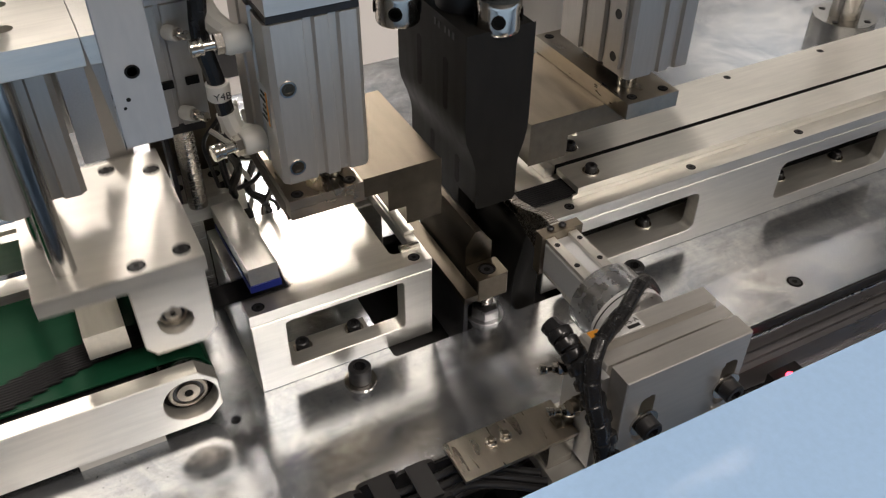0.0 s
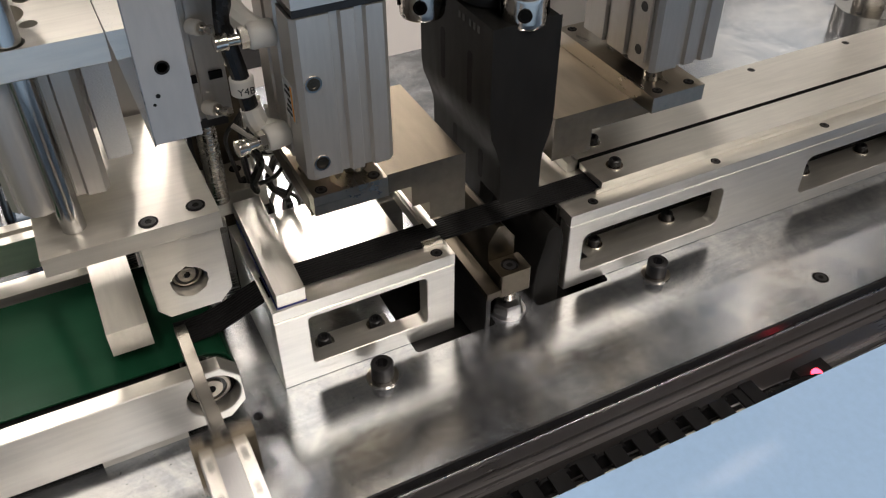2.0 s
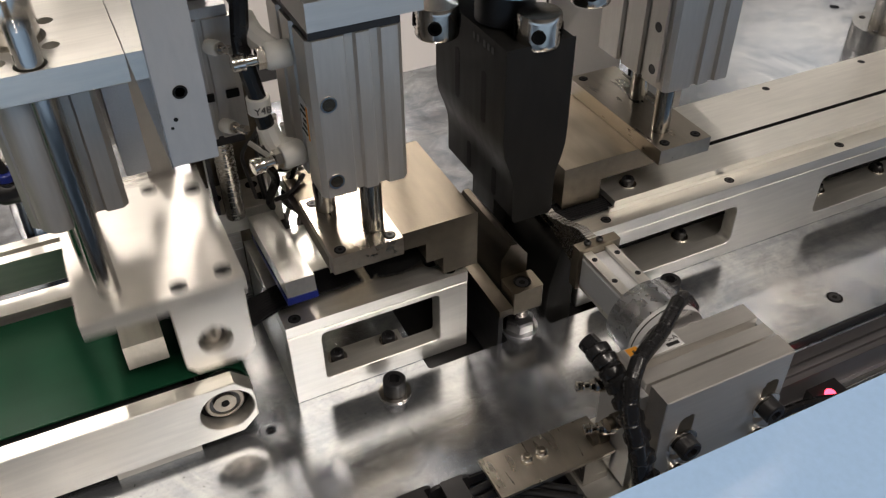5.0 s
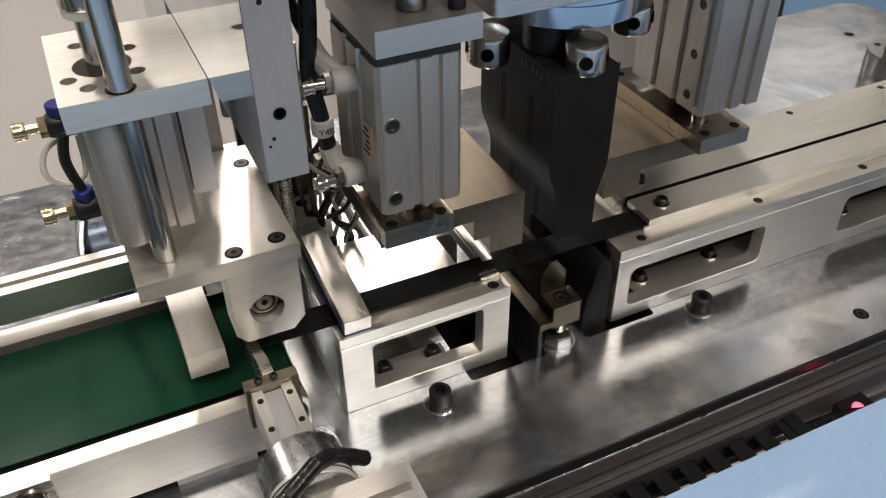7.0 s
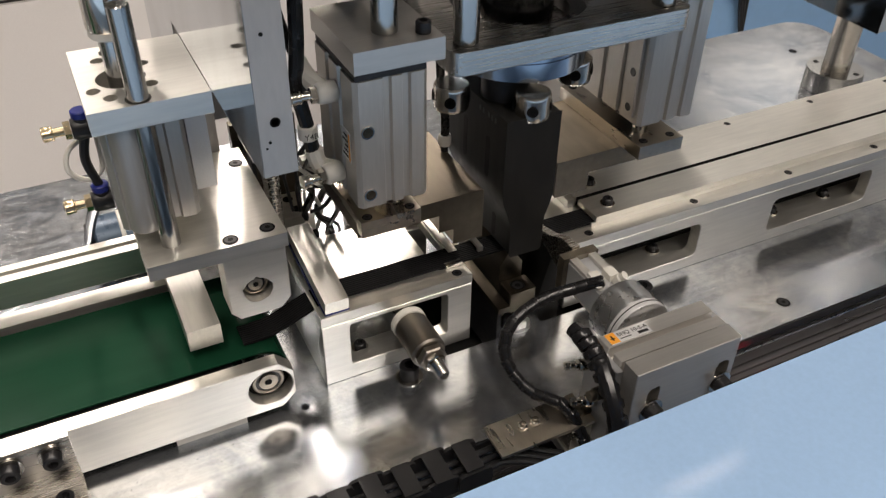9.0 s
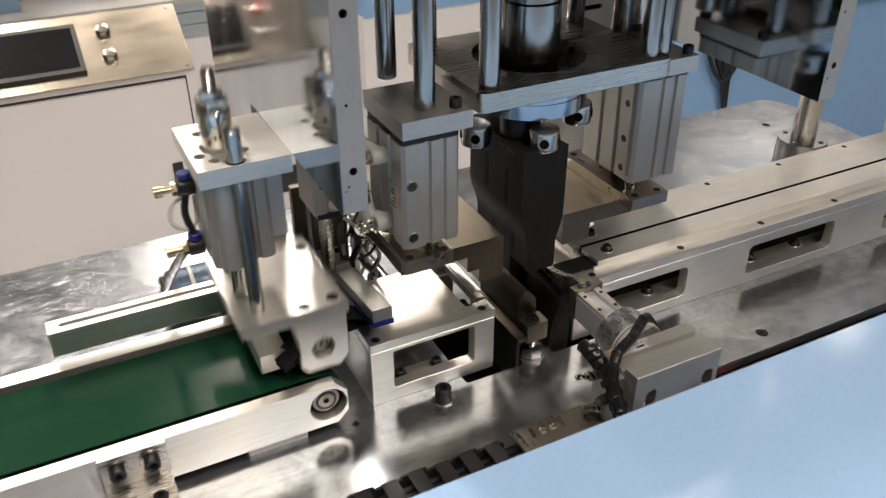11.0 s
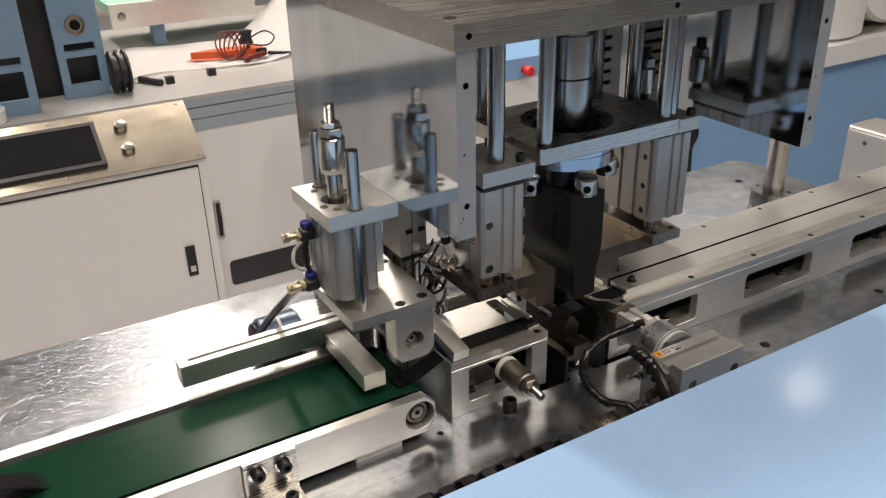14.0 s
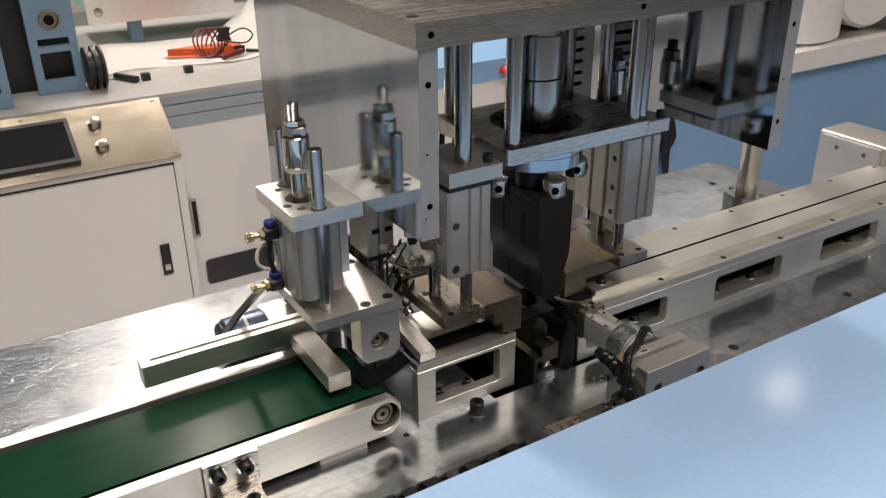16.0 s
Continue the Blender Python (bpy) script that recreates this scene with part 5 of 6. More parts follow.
    part("lower_finger", prism("x", [(y, 2 * 0.8945 - z) for y, z in finger][::-1], X - 0.0025, X + 0.0045, bev=0.0004), M_GROUND, hub, "ground steel gripper finger")
    for dx in (-0.0065, 0.0065):
        shared("push_fitting", "push_fitting", lambda: lathe("z", 0, 0, [(0.0038, 0), (0.0042, 0.0006), (0.0042, 0.007), (0.0034, 0.0075), (0.0034, 0.0115)], 16), M_RESIN, hub, (X + dx, 0.309, 0.8840), (0.55 if dx > 0 else -0.35, -0.45, -0.75), "white push-in fitting", 0.95)
        shared("fitting_elbow", "fitting_elbow", lambda: box(-0.0042, 0.0042, -0.0060, 0.0048, -0.0035, 0.0040, 0.0012), M_RESIN, hub, (X + dx, 0.3155, 0.8822), (0, 0, -1))
    return th, hub


CARRIAGE = carriage()
GRIP, DRUM = gripper_unit()

HOSE_A = [(0.297, 0.286, 0.892), (0.272, 0.272, 0.921), (0.2455, 0.255, 0.921), (0.2140, 0.236, 0.926), (0.204, 0.222, 0.908), (0.206, 0.210, 0.880), (0.206, 0.206, 0.845), (0.205, 0.214, 0.812)]
HOSE_B = [(0.254, 0.306, 0.914), (0.240, 0.313, 0.908), (0.212, 0.318, 0.902), (0.184, 0.312, 0.893), (0.175, 0.300, 0.874), (0.184, 0.279, 0.858), (0.200, 0.252, 0.857), (0.208, 0.228, 0.820)]


def along(points, count):
    """Evenly spaced places on a smooth line through points."""
    pts = [Vector(p) for p in points]
    fine = []
    for i in range(len(pts) - 1):
        p0, p1, p2, p3 = pts[max(i - 1, 0)], pts[i], pts[i + 1], pts[min(i + 2, len(pts) - 1)]
        for k in range(12):
            t = k / 12
            fine.append(0.5 * (2 * p1 + (p2 - p0) * t + (2 * p0 - 5 * p1 + 4 * p2 - p3) * t * t + (3 * p1 - p0 - 3 * p2 + p3) * t ** 3))
    fine.append(pts[-1])
    length = [0.0]
    for a, b in zip(fine, fine[1:]):
        length.append(length[-1] + (b - a).length)
    out = []
    for j in range(count):
        s = length[-1] * j / (count - 1)
        i = max(k for k in range(len(fine)) if length[k] <= s + 1e-9)
        i = min(i, len(fine) - 2)
        out.append(fine[i].lerp(fine[i + 1], (s - length[i]) / max(length[i + 1] - length[i], 1e-9)))
    return out


HOSE_N = 20
HOSE_PARTS = []


def hose_segments():
    def seg():
        return lathe("z", 0, 0, [(0.0036, -0.0084), (0.0046, -0.0070), (0.0043, 0.0050), (0.0036, 0.0075)], 14)
    for i in range(HOSE_N):
        HOSE_PARTS.append(shared("hose_segment", "hose_segment", seg, M_HOSE, GRIP, GRIP.location + Vector((0, 0, 0)), label="black spiral wrap segment" if i == 0 else ""))


hose_segments()


# ---- elastic band ----
BAND_L, CUT_X, BAND_Y, SEGS = 0.252, 0.262, 0.4110, 28
STEP = BAND_L / SEGS
BANDS = []


def band(x0, label):
    th = thing("elastic_band", (x0, BAND_Y, TOP + 0.0016), label, "elastic band", "elastic bands")
    def seg():
        return box(-0.5 * STEP - 0.0008, 0.5 * STEP + 0.0008, -0.0105, 0.0105, -0.0008, 0.0008, 0.0003)
    segs = [shared("band_piece", "band_piece", seg, M_BAND, th, (x0 + (i + 0.5) * STEP, BAND_Y, TOP + 0.0016)) for i in range(SEGS)]
    BANDS.append((th, segs))


for k in range(5):
    band(CUT_X + (k - 1) * BAND_L, "black ribbed elastic band lying flat on the feed path" if k else "black ribbed elastic band trailing onto the green belt")


# ---- behind the bench ----
M_CONSOLE = material("console_stainless", (0.52, 0.46, 0.37), 0.21, 1.0, 0.12, 0.06, 150, 0.0, (0.1, 1, 1), 5)


def far_cabinet():
    th = thing("control_cabinet", (-0.5, 1.95, 0), "white control cabinet with a sloping steel console and a screen", "cabinet")
    XR = 0.198
    part("body", prism("x", [(1.80, 0.02), (1.945, 0.02), (1.945, 0.772), (1.80, 0.667)], -0.475, XR, bev=0.003), M_WHITE, th)
    # black sheet, a little larger than the door, draws its dark gap
    part("door_gap", box(-0.445, 0.178, 1.7972, 1.7998, 0.055, 0.653, 0), M_PLASTIC, th, "dark gap round the door")
    part("door", box(-0.440, 0.173, 1.786, 1.7970, 0.06, 0.648, 0.003), M_WHITE, th)
    h = part("door_latch", box(0.108, 0.132, 1.780, 1.7858, 0.362, 0.446, 0.002), M_BLACK, th, "flush black door latch")
    part("latch_key", box(0.113, 0.127, 1.7775, 1.7798, 0.375, 0.392, 0.001), M_NICKEL, h)
    slope = math.degrees(math.atan2(0.112, 0.155))
    def on_slope(x0, x1, s0, s1, h0, h1, bev=0.001):
        bm = box(x0, x1, s0, s1, h0, h1, bev)
        bmesh.ops.transform(bm, matrix=pose(0, 1.79, 0.668, slope), verts=bm.verts[:])
        return bm
    part("console_top", on_slope(-0.475, XR, 0, 0.190, 0.0, 0.004), M_CONSOLE, th, "brushed steel console top")
    part("screen_frame", on_slope(-0.31, -0.032, 0.030, 0.160, 0.0042, 0.014, 0.003), M_BLACK, th)
    part("screen", on_slope(-0.300, -0.042, 0.042, 0.150, 0.0142, 0.0152, 0), M_SCREEN, th, "dark glass touch screen")
    for s in (0.063, 0.133):
        bm = lathe("z", 0.025, s, [(0.016, 0.0042), (0.016, 0.012), (0.013, 0.020), (0.010, 0.0205)], 20)
        bmesh.ops.transform(bm, matrix=pose(0, 1.79, 0.668, slope), verts=bm.verts[:])
        part("push_button", bm, M_NICKEL, th)
    for nm, s, mat in (("red_button", 0.137, M_RED), ("selector_switch", 0.068, M_PLASTIC)):
        ring = lathe("z", -0.355, s, [(0.017, 0.0042), (0.017, 0.009), (0.012, 0.010)], 20)
        cap = lathe("z", -0.355, s, [(0.012, 0.0102), (0.012, 0.022), (0.009, 0.024)], 20)
        for bm in (ring, cap):
            bmesh.ops.transform(bm, matrix=pose(0, 1.79, 0.668, slope), verts=bm.verts[:])
        part("bezel", ring, M_NICKEL, th)
        part(nm, cap, mat, th)
    for x, s in ((0.185, 0.012), (0.178, 0.182), (-0.131, 0.016), (-0.131, 0.182)):
        bm = lathe("z", x, s, [(0.005, 0.0042), (0.004, 0.006)], 10)
        bmesh.ops.transform(bm, matrix=pose(0, 1.79, 0.668, slope), verts=bm.verts[:])
        part("console_screw", bm, M_NICKEL, th)


M_BENCH = material("pale_laminate", (0.47, 0.46, 0.445), 0.18, 0.0, 0.06, 0.06, 60, coarse=4)


def far_bench():
    th = thing("rear_bench", (0.6, 2.4, 0), "second machine bench with white doors and a steel top", "bench")
    ZB = 0.787
    part("front_panel", box(-1.30, 1.05, 1.955, 1.970, 0.05, 0.692, 0.002), M_WHITE, th)
    part("beam", prism("x", [(1.950, 0.6925), (1.950, 0.722), (1.954, 0.7235), (1.950, 0.725), (1.950, 0.752), (1.954, 0.7535), (1.950, 0.755), (1.948, 0.757), (1.948, ZB - 0.012), (1.99, ZB - 0.012), (1.99, 0.6925)], -1.3, 1.25, bev=0.0), M_BEAM, th, "grey-blue frame beam")
    part("steel_top", box(-1.3, 1.25, 1.947, 3.0, ZB - 0.0115, ZB, 0.002), M_BENCH, th, "pale glossy bench top")
    part("body", box(-1.3, 1.25, 1.995, 2.95, 0.03, ZB - 0.012, 0), M_PLASTIC, th)
    part("pull_handle", prism("y", rrect(0.240, 0.258, 0.372, 0.484, 0.002, 1), 1.947, 1.9545, [rrect(0.243, 0.255, 0.377, 0.479, 0.002, 1)]), M_GROUND, th)
    part("handle_recess", box(0.2432, 0.2548, 1.9535, 1.9548, 0.3772, 0.4788, 0), M_BLACK, th)
    part("window", prism("y", rrect(0.260, 0.62, 0.214, 0.291, 0.012), 1.950, 1.9548), M_SCREEN, th, "dark acrylic window")


def far_tower():
    th = thing("reel_tower", (-0.03, 2.12, 0.787), "grey-blue metal tower with round holes and reels", "machine")
    Z = 0.787
    for y0, x0, x1 in ((2.10, -0.06, 0.055), (2.02, -0.30, -0.13)):
        w = x1 - x0
        cx = 0.5 * (x0 + x1)
        part("tower_plate", prism("y", [(x0, Z), (x1, Z), (x1, 1.30), (x0, 1.30)], y0, y0 + 0.02,
             [rrect(x0 + 0.02, x1 - 0.02, Z + 0.035, Z + 0.105, 0.002, 1), rrect(x0 + 0.02, x1 - 0.02, Z + 0.12, Z + 0.14, 0.002, 1), circ(cx, Z + 0.185, 0.026, 24), circ(cx, Z + 0.32, 0.026, 24)], 0.001), M_GREYBLUE, th)
        for zz in (0.185, 0.32):
            part("bearing_cup", lathe("y", cx, Z + zz, [(0.025, y0 + 0.018), (0.025, y0 - 0.004), (0.021, y0 - 0.005), (0.019, y0 + 0.004)], 24), M_BRUSHED, th)
            part("cup_bore", rod("y", cx, Z + zz, 0.0125, y0 - 0.001, y0 + 0.006, 20), M_SOCKET, th)
    part("back_body", box(-0.30, 0.05, 2.16, 2.30, Z, 1.30, 0.003), M_BLACK, th)
    part("reel_fan", lathe("x", 2.10, Z + 0.055, [(0.05, 0.060), (0.055, 0.062), (0.055, 0.068), (0.045, 0.0685), (0.045, 0.080), (0.055, 0.0805), (0.055, 0.086), (0.045, 0.0865), (0.045, 0.098), (0.055, 0.0985), (0.055, 0.104), (0.05, 0.106)], 28), M_PLASTIC, th, "black plastic reel")
    part("tape_roll", lathe("z", -0.285, 2.00, [(0.07, Z + 0.0005), (0.075, Z + 0.002), (0.075, Z + 0.03), (0.07, Z + 0.032)], 32), M_PAPER, th)


def far_conveyor():
    th = thing("rear_conveyor", (0.5, 2.62, 0.85), "aluminium conveyor with a pale green belt on the rear bench", "conveyor")
    part("side_plate", prism("y", [(0.17, 0.858), (1.0, 0.858), (1.0, 0.935), (0.17, 0.935)], 2.60, 2.612, [circ(0.205, 0.895, 0.014, 18), rrect(0.64, 0.70, 0.882, 0.900, 0.008)], 0.001), M_ALU, th)
    part("belt", box(0.17, 1.0, 2.614, 2.86, 0.905, 0.932, 0.004), M_PALEGREEN, th)
    part("side_plate", box(0.17, 1.0, 2.862, 2.874, 0.858, 0.935), M_ALU, th)
    part("roller_end", lathe("y", 0.205, 0.895, [(0.012, 2.612), (0.012, 2.602), (0.004, 2.601)], 18), M_ROD, th)
    for x in (0.30, 0.85):
        part("leg", box(x, x + 0.04, 2.64, 2.68, 0.7875, 0.904), M_GREYBLUE, th)


M_PALEGREEN = material("pale_green_belt", (0.35, 0.60, 0.50), 0.4, 0.0, 0.06, 0.05, 40)


def far_clutter():
    sheet = bmesh.new()
    rows = []
    for i in range(13):
        row = []
        for j in range(7):
            x, y = 0.12 + 0.62 * i / 12, 2.20 + 0.38 * j / 6 + 0.03 * math.sin(i * 0.7)
            lift = max(0, i - 7) ** 2 * 0.0055 * (0.25 + 0.75 * j / 6) + max(0, 3 - j) * 0.0
            row.append(sheet.verts.new((x, y, 0.790 + 0.003 * math.sin(i * 1.3 + j) + 0.003 + lift)))
        rows.append(row)
    for a, b in zip(rows, rows[1:]):
        for j in range(6):
            sheet.faces.new((a[j], b[j], b[j + 1], a[j + 1]))
    bmesh.ops.solidify(sheet, geom=sheet.faces[:], thickness=0.0012)
    solo("paper_sheet", sheet, M_PAPER, (0.4, 2.4, 0.79), "large curled sheet of white paper on the rear bench", "paper")
    th = thing("tester", (0.45, 2.30, 0.797), "orange wedge shaped meter with coiled black and red leads", "meter")
    part("case", prism("z", [(0.325, 2.300), (0.42, 2.258), (0.505, 2.237), (0.535, 2.255), (0.530, 2.300), (0.43, 2.312)], 0.797, 0.821, bev=0.005), M_ORANGE, th)
    part("case_end", box(0.505, 0.536, 2.228, 2.2345, 0.801, 0.822, 0.002), M_BLACK, th)
    part("clip", prism("y", [(0.468, 0.8365), (0.505, 0.8365), (0.497, 0.857), (0.505, 0.872), (0.472, 0.872), (0.480, 0.855)], 2.255, 2.285, bev=0.002), M_PLASTIC, th)
    for k in range(5):
        tilt = 0.25 * k
        pts = [(0.425 + 0.012 * k + 0.030 * math.cos(a), 2.262 + 0.030 * math.sin(a) * math.cos(tilt), 0.823 + 0.036 * math.sin(a + 0.2 * k) + 0.012) for a in [i * 0.571 for i in range(12)]]
        part("lead", tube(pts, 0.0024, 7), M_LEAD if k < 4 else M_PLASTIC, th)
    part("lead", tube([(0.49, 2.27, 0.842), (0.55, 2.28, 0.862), (0.575, 2.26, 0.845), (0.54, 2.235, 0.828), (0.47, 2.24, 0.842)], 0.0024, 7), M_PLASTIC, th)
    part("red_clip", tube([(0.455, 2.195, 0.801), (0.485, 2.205, 0.806), (0.525, 2.222, 0.808)], 0.008), M_LEAD, th)
    part("probe", tube([(0.545, 2.245, 0.803), (0.58, 2.225, 0.801), (0.62, 2.205, 0.800)], 0.005), M_PLASTIC, th)
    kn = thing("handle_tool", (0.17, 2.15, 0.79), "tool with a black handle and a steel blade", "tool")
    part("handle", tube([(0.145, 2.17, 0.797), (0.165, 2.13, 0.797), (0.185, 2.095, 0.797)], 0.009), M_PLASTIC, kn)
    part("blade", box(0.11, 0.147, 2.165, 2.18, 0.7875, 0.7895, 0.0005), M_GROUND, kn)
    for x, y in ((0.212, 2.115), (0.335, 2.135)):
        solo("rubber_foot", box(x - 0.011, x + 0.011, y - 0.011, y + 0.011, 0.7872, 0.806, 0.003), M_PLASTIC, (x, y, 0.787), "small black rubber foot on the rear bench", "rubber foot", "rubber feet")


def far_blue_machine():
    """The blue machine beyond the portal."""
    th = thing("blue_machine", (1.9, 1.9, 0), "light blue painted machine housing with a pale top board", "machine")
    part("housing", box(1.28, 3.6, 1.35, 2.4, 0.02, 0.74, 0.004), M_BLUE_FAR, th)
    part("top_board", box(1.26, 3.6, 1.32, 2.42, 0.7405, 0.80, 0.003), M_PAPER, th, "pale edged top board")
    part("steel_deck", box(1.30, 3.6, 1.36, 2.40, 0.8005, 0.806, 0.001), M_GROUND, th)
    part("leg", box(1.24, 1.275, 1.40, 1.45, 0.0, 0.70, 0.003), M_WHITE, th)
    for k in range(3):
        part("hanging_lead", tube([(1.352 + 0.012 * k, 1.340, 0.735), (1.345 + 0.02 * k, 1.335, 0.66), (1.395 + 0.012 * k, 1.332, 0.585), (1.44 - 0.01 * k, 1.334, 0.62), (1.415, 1.336, 0.69 - 0.02 * k), (1.40 + 0.01 * k, 1.334, 0.60), (1.43, 1.336, 0.48)], 0.0055, 8), M_PLASTIC, th, "black looped lead hanging on the blue side")
    sc = thing("sloped_cover", (1.0, 1.75, 0), "light blue cover panel with a red emergency stop button", "cover")
    part("cover_panel", prism("x", [(1.62, 0.78), (1.62, 0.835), (1.72, 0.86), (1.74, 0.86), (1.74, 0.78)], 0.56, 1.24, bev=0.002), M_BLUE_FAR, sc)
    part("cover_base", box(0.56, 1.24, 1.625, 1.735, 0.0, 0.7795, 0.002), M_WHITE, sc, "white painted base")
    part("stop_button", lathe("y", 1.052, 0.803, [(0.011, 1.6195), (0.011, 1.605), (0.015, 1.600), (0.015, 1.590), (0.012, 1.585)], 24), M_RED, sc, "red mushroom stop button")
    solo("white_roll", lathe("y", 2.35, 1.02, [(0.20, 1.40), (0.21, 1.41), (0.21, 1.95), (0.20, 1.96)], 40), M_PAPER, (2.35, 1.6, 0.807), "large white roll of material on the blue machine", "roll")
    solo("white_drum", lathe("z", 2.05, 1.55, [(0.20, 0.807), (0.21, 0.812), (0.21, 1.12), (0.20, 1.13)], 40), M_PAPER, (2.05, 1.55, 0.807), "white round drum on the blue machine", "drum")


far_cabinet()
far_bench()
far_tower()
far_conveyor()
far_clutter()
far_blue_machine()

# ---- what moves ----
STARTS = (0.0, 5.51, 11.02)


def cycle(rows, first):
    """Rows of (seconds in the cycle, *values) laid out over the three cycles; first: the values before the clip's start."""
    out = [(0.0, *first)]
    for s in STARTS:
        for t, *v in rows:
            if s + t > out[-1][0] + 0.01 and s + t <= 16.0:
                out.append((s + t, *v))
    out.append((16.2, *out[-1][1:]))
    return out


def shift_rows(ob, rows):
    b = ob.location.copy()
    walk(ob, [(t, Matrix.Translation(b + Vector(v))) for t, *v in rows])


def band_state(th, segs, rows, states):
    """Slides a band as a whole and bends its pieces: states are (seconds, "flat" | "droop" | "fold")."""
    shift_rows(th, rows)
    half = SEGS // 2
    sag = ((0.0172, 3.0), (0.0168, -3.0), (0.0155, -11.0), (0.0128, -21.0), (0.0090, -26.0), (0.0052, -22.0), (0.0021, -15.0), (0.0005, -6.0))
    for i, s in enumerate(segs):
        flat = Matrix.Translation(((i + 0.5) * STEP, 0, 0))
        how = {"flat": flat, "droop": flat}
        if i < 8:
            how["droop"] = Matrix.Translation(((i + 0.5) * STEP + 0.002, 0, -sag[i][0])) @ pose(0, 0, 0, 0, sag[i][1], 0)
        bow = lambda u, h: (h * math.sin(math.pi * u), math.degrees(math.atan2(h * math.pi * math.cos(math.pi * u), 0.74 * half * STEP)))
        if i < half:
            u = (i + 0.5) / half
            up, slope = bow(u, 0.008)
            how["fold"] = Matrix.Translation((0.017 + 0.74 * (i + 0.5) * STEP, 0.030 * (u - 0.5), up)) @ pose(0, 0, 0, 6, -slope, 14)
        else:
            j = SEGS - 1 - i
            u = (j + 0.5) / half
            up, slope = bow(u, 0.024)
            how["fold"] = Matrix.Translation((0.017 + 0.74 * (j + 0.5) * STEP, 0.030 * (u - 0.5) - 0.003, 0.003 + up)) @ pose(0, 0, 0, -8, -180 - slope, 14)
            how["mid"] = Matrix.Translation((0.5 * (i + j + 1) * STEP, 0, 0.010)) @ pose(0, 0, 0, 0, -95, 0)
        low = 0.8665 - (TOP + 0.0016)
        how["lay"] = Matrix.Translation(((i + 0.5) * STEP, 0.004 * math.sin(0.5 * i), low))
        run_up = min(max((i - 17) / 5.0, 0.0), 1.0)
        ease = run_up * run_up * (3 - 2 * run_up)
        how["trail"] = Matrix.Translation(((i + 0.5) * STEP, -0.010 * (1 - ease) * math.sin(0.30 * i), low * (1 - ease))) @ pose(0, 0, 0, 0, -24.0 if 0 < run_up < 1 else 0.0, 0)
        keys = []
        for n, (t, f) in enumerate(states):
            if f == "fold" and n and states[n - 1][1] != "fold" and i >= half:
                keys.append((0.5 * (t + states[n - 1][0]), how["mid"]))
            keys.append((t, how[f]))
        walk(s, keys)


def motions():
    # camera-side carriage along the slide, and the gripper on it
    run = [(0.30, 0.0), (0.40, -0.020), (0.50, -0.048), (0.60, -0.073), (0.70, -0.103), (0.80, -0.130), (0.90, -0.158), (1.00, -0.187), (1.10, -0.215), (1.20, -0.243), (1.30, -0.252), (2.32, -0.252), (2.36, -0.236), (2.41, -0.130), (2.46, -0.030), (2.50, -0.012), (2.60, -0.003), (2.68, 0.0), (5.0, 0.0)]
    out = [(0.30, 0.0), (1.83, 0.0), (1.90, -0.016), (2.06, -0.074), (2.75, -0.074), (2.98, 0.0), (5.0, 0.0)]
    def value(rows, t):
        if t <= rows[0][0]:
            return rows[0][1]
        for (a, u), (b, v) in zip(rows, rows[1:]):
            if t <= b:
                return u + (v - u) * (t - a) / (b - a)
        return rows[-1][1]
    both = sorted({t for t, _ in run} | {t for t, _ in out})
    shift_rows(CARRIAGE, cycle([(t, x, 0, 0) for t, x in run], (0, 0, 0)))
    shift_rows(GRIP, cycle([(t, value(run, t), value(out, t), 0) for t in both], (0, 0, 0)))
    turn = cycle([(2.16, 0), (2.20, 60), (2.24, 120), (2.28, 180), (3.75, 180), (3.82, 120), (3.89, 60), (3.96, 0), (5.0, 0)], (0,))
    b = DRUM.location.copy()
    walk(DRUM, [(t, Matrix.Translation(b) @ pose(0, 0, 0, 0, a, 0)) for t, a in turn])
    pa, pb = along(HOSE_A, HOSE_N + 1), along(HOSE_B, HOSE_N + 1)
    lie = cycle([(2.16, 0.0), (2.22, 0.5), (2.28, 1.0), (3.75, 1.0), (3.86, 0.5), (3.96, 0.0), (5.0, 0.0)], (0.0,))
    for i, s in enumerate(HOSE_PARTS):
        keys = []
        for t, f in lie:
            a, c = pa[i].lerp(pb[i], f), pa[i + 1].lerp(pb[i + 1], f)
            keys.append((t, Matrix.Translation(0.5 * (a + c) - BASE[GRIP]) @ turned(c - a)))
        walk(s, keys)
    # push cylinder in the bridge
    shift_rows(PUSH, cycle([(2.70, 0, 0, 0), (2.95, 0, -0.092, 0), (4.36, 0, -0.092, 0), (4.56, 0, -0.010, 0), (4.64, 0, 0, 0)], (0, 0, 0)))
    # cutting head strokes
    shift_rows(HEAD, cycle([(3.15, 0, 0, 0), (3.40, 0, 0, -0.024), (3.60, 0, 0, -0.024), (3.75, 0, 0, 0)], (0, 0, 0)))
    # press block
    shift_rows(RAIL_PRESS, cycle([(3.70, 0, 0, 0), (3.86, 0, 0, -0.026), (5.02, 0, 0, -0.026), (5.16, 0, 0, 0)], (0, 0, 0)))
    shift_rows(PRESS, cycle([(3.70, 0, 0, 0), (3.85, 0, 0, -0.031), (5.02, 0, 0, -0.031), (5.16, 0, 0, 0)], (0, 0, 0)))
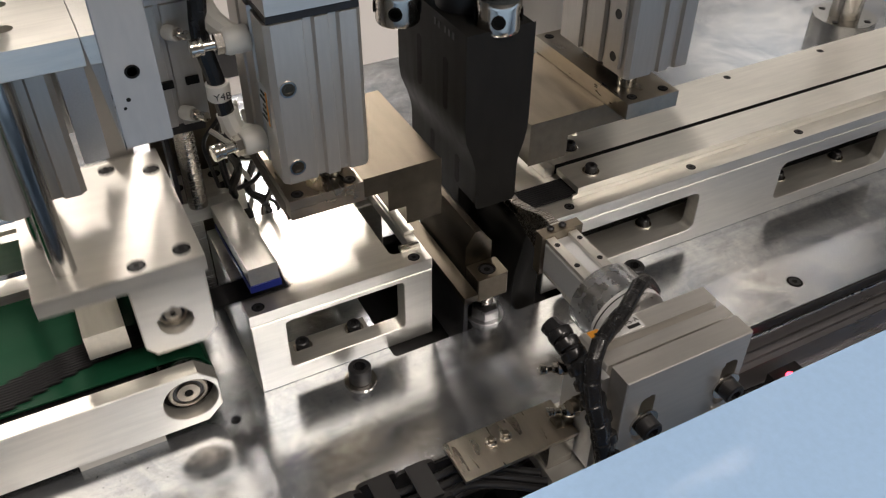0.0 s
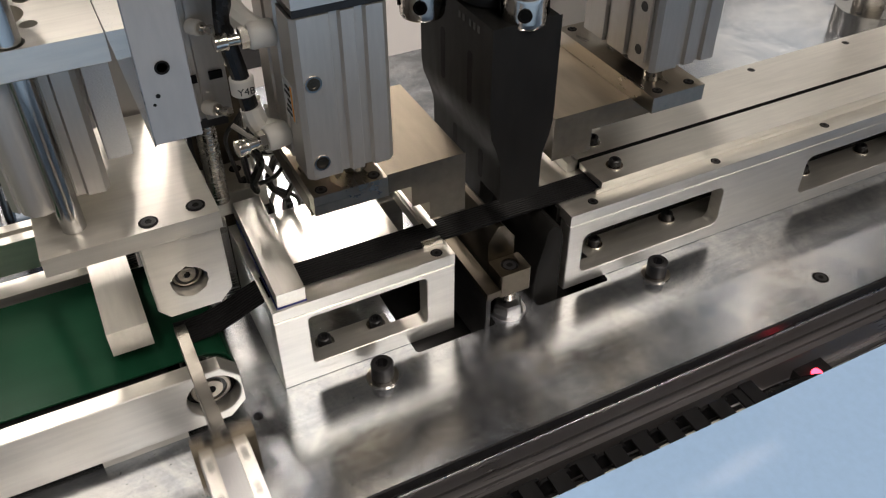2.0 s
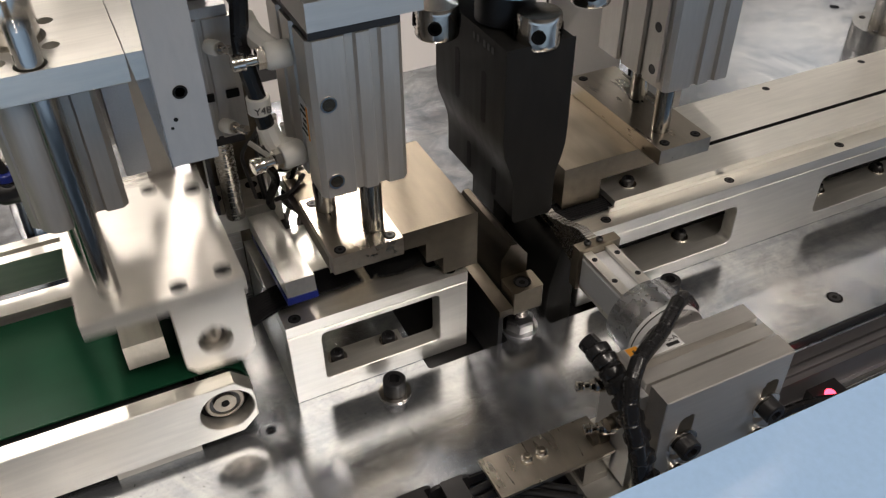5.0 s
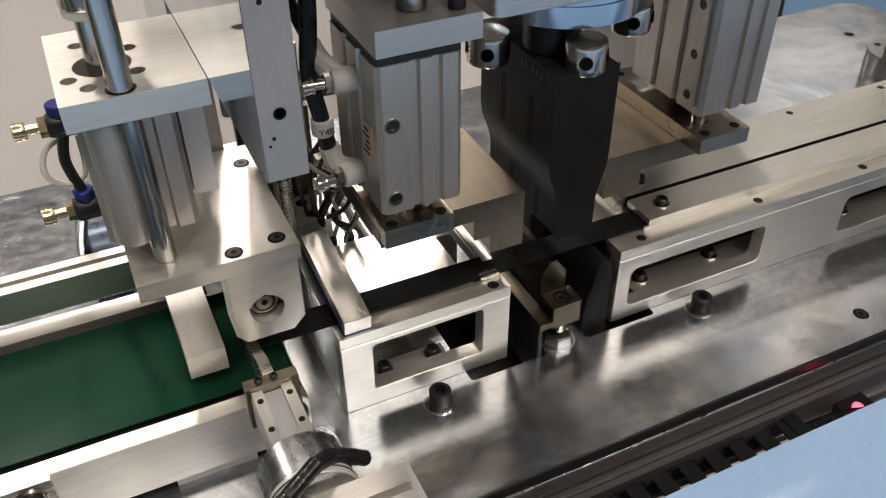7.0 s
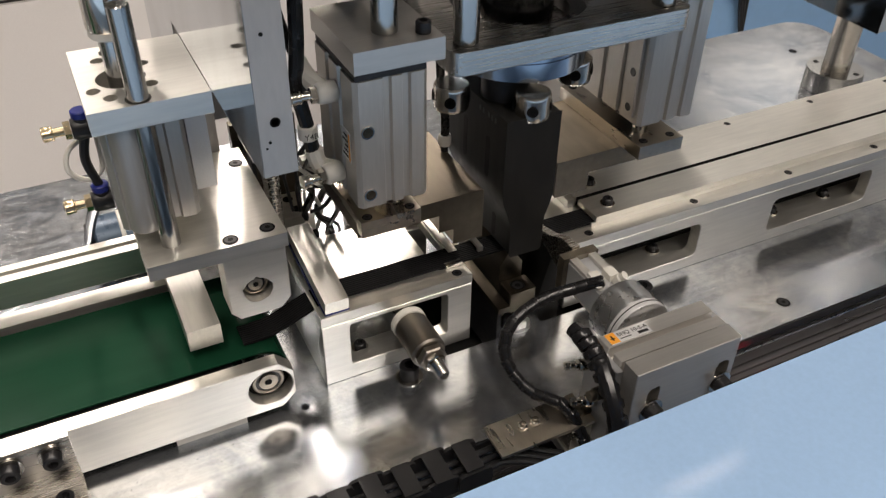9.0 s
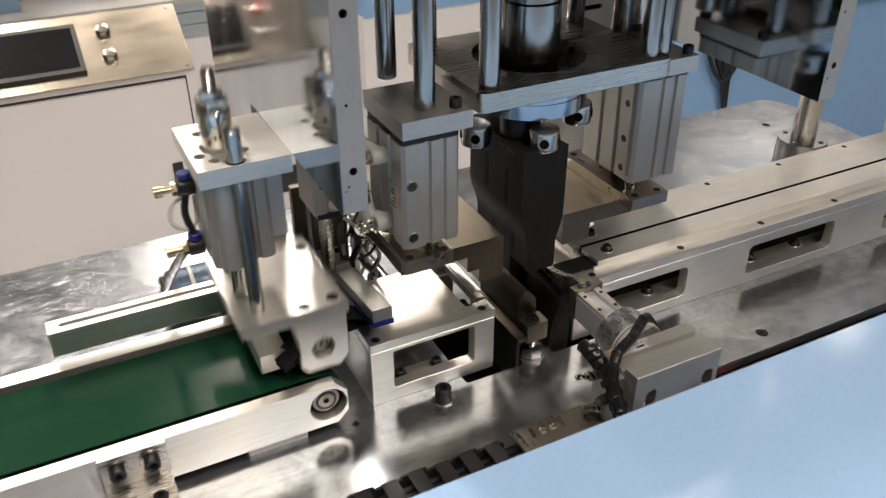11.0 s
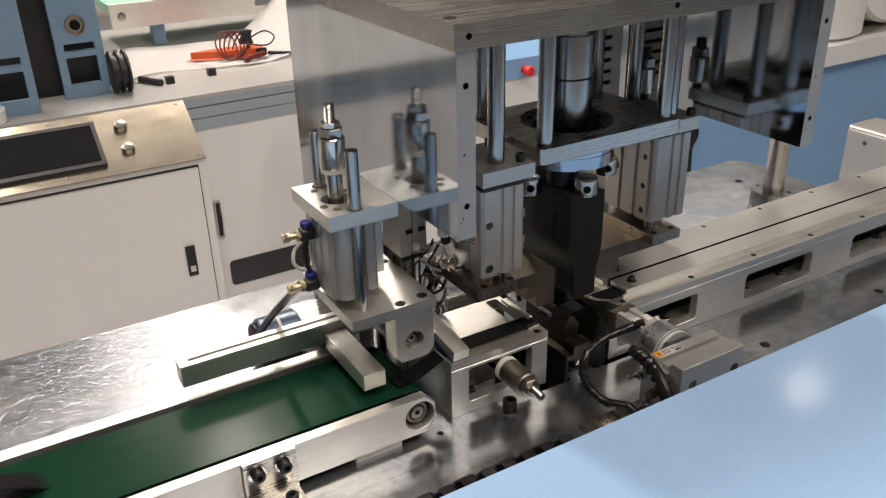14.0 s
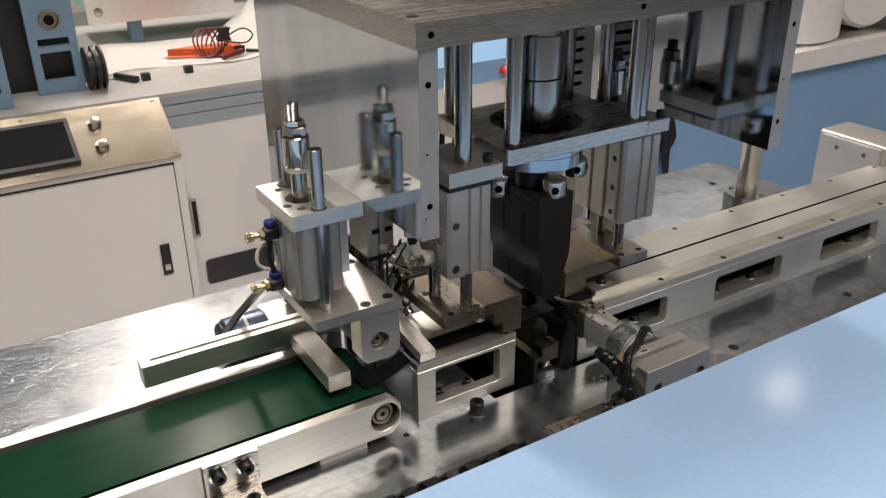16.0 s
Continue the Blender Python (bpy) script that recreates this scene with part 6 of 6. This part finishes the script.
    # roller press
    shift_rows(ROLLER, [(0.0, 0, 0, -0.028), (0.12, 0, 0, -0.008), (0.22, 0, 0, 0)] + [r for s in STARTS[1:] for r in ((s - 0.62, 0, 0, 0), (s - 0.48, 0, 0, -0.041), (s - 0.08, 0, 0, -0.041), (s + 0.10, 0, 0, 0))] + [(16.2, 0, 0, 0)])
    # presser bar: rests tilted down on the band, lifts for the band's end
    b = PRESSER.location.copy()
    down, up = 7.5, -7.0
    rows = [(0.0, up), (0.95, up), (1.12, down)]
    for s in STARTS[1:]:
        rows += [(s - 0.66, down), (s - 0.50, up), (s + 0.95, up), (s + 1.12, down)]
    rows.append((16.2, down))
    walk(PRESSER, [(t, Matrix.Translation(b) @ pose(0, 0, 0, a, 0, 0)) for t, a in rows])
    # the band: three pulls, a cut and a fold after each, then off on the belt
    pull = [(t, x) for t, x in run if t <= 1.30]
    for k, (th, segs) in enumerate(BANDS):
        rows, states = [], [(0.0, "flat")]
        dx = 0.0
        drop = 0.8655 + 0.001 - (TOP + 0.0016)
        if k == 0:
            rows = [(0.0, -0.164, 0, 0), (0.15, -0.20, 0, 0), (0.30, -0.32, 0, 0), (0.50, -0.50, 0, 0), (1.0, -0.95, 0, 0), (16.2, -0.95, 0, 0)]
            states = [(0.0, "trail"), (0.18, "lay"), (16.2, "lay")]
        else:
            for n, s in enumerate(STARTS):
                if n >= k:
                    break
                for t, x in pull:
                    rows.append((s + t, dx + x, 0, 0))
                dx -= BAND_L
            s = STARTS[k - 1] if k < 4 else 20
            if k < 4:
                states += [(s + 1.80, "flat"), (s + 1.97, "droop")]
            if k < 3:
                s = STARTS[k]
                states += [(s - 0.60, "droop"), (s - 0.36, "fold"), (16.2, "fold")]
                rows += [(s - 0.60, dx, 0, 0), (s - 0.30, dx - 0.030, 0, 0), (s - 0.05, dx - 0.036, 0, 0), (s + 0.12, dx - 0.050, 0.01, drop * 0.7), (s + 0.2, dx - 0.055, 0.015, drop)]
                if k == 1:
                    rows += [(s + 0.28, dx - 0.14, 0.016, drop), (s + 0.60, dx - 0.28, 0.02, drop), (s + 1.4, dx - 0.8, 0.02, drop)]
                else:
                    rows += [(12.95, dx - 0.055, 0.015, drop), (13.1, dx - 0.085, 0.010, drop), (13.3, dx - 0.170, 0.006, drop), (13.5, dx - 0.250, 0.004, drop), (13.9, dx - 0.40, 0.02, drop), (15.0, dx - 0.85, 0.02, drop)]
            else:
                states += [(16.2, states[-1][1])]
            rows = [(0.0, 0, 0, 0)] + rows + [(16.2, *rows[-1][1:])]
        band_state(th, segs, rows, states)


motions()
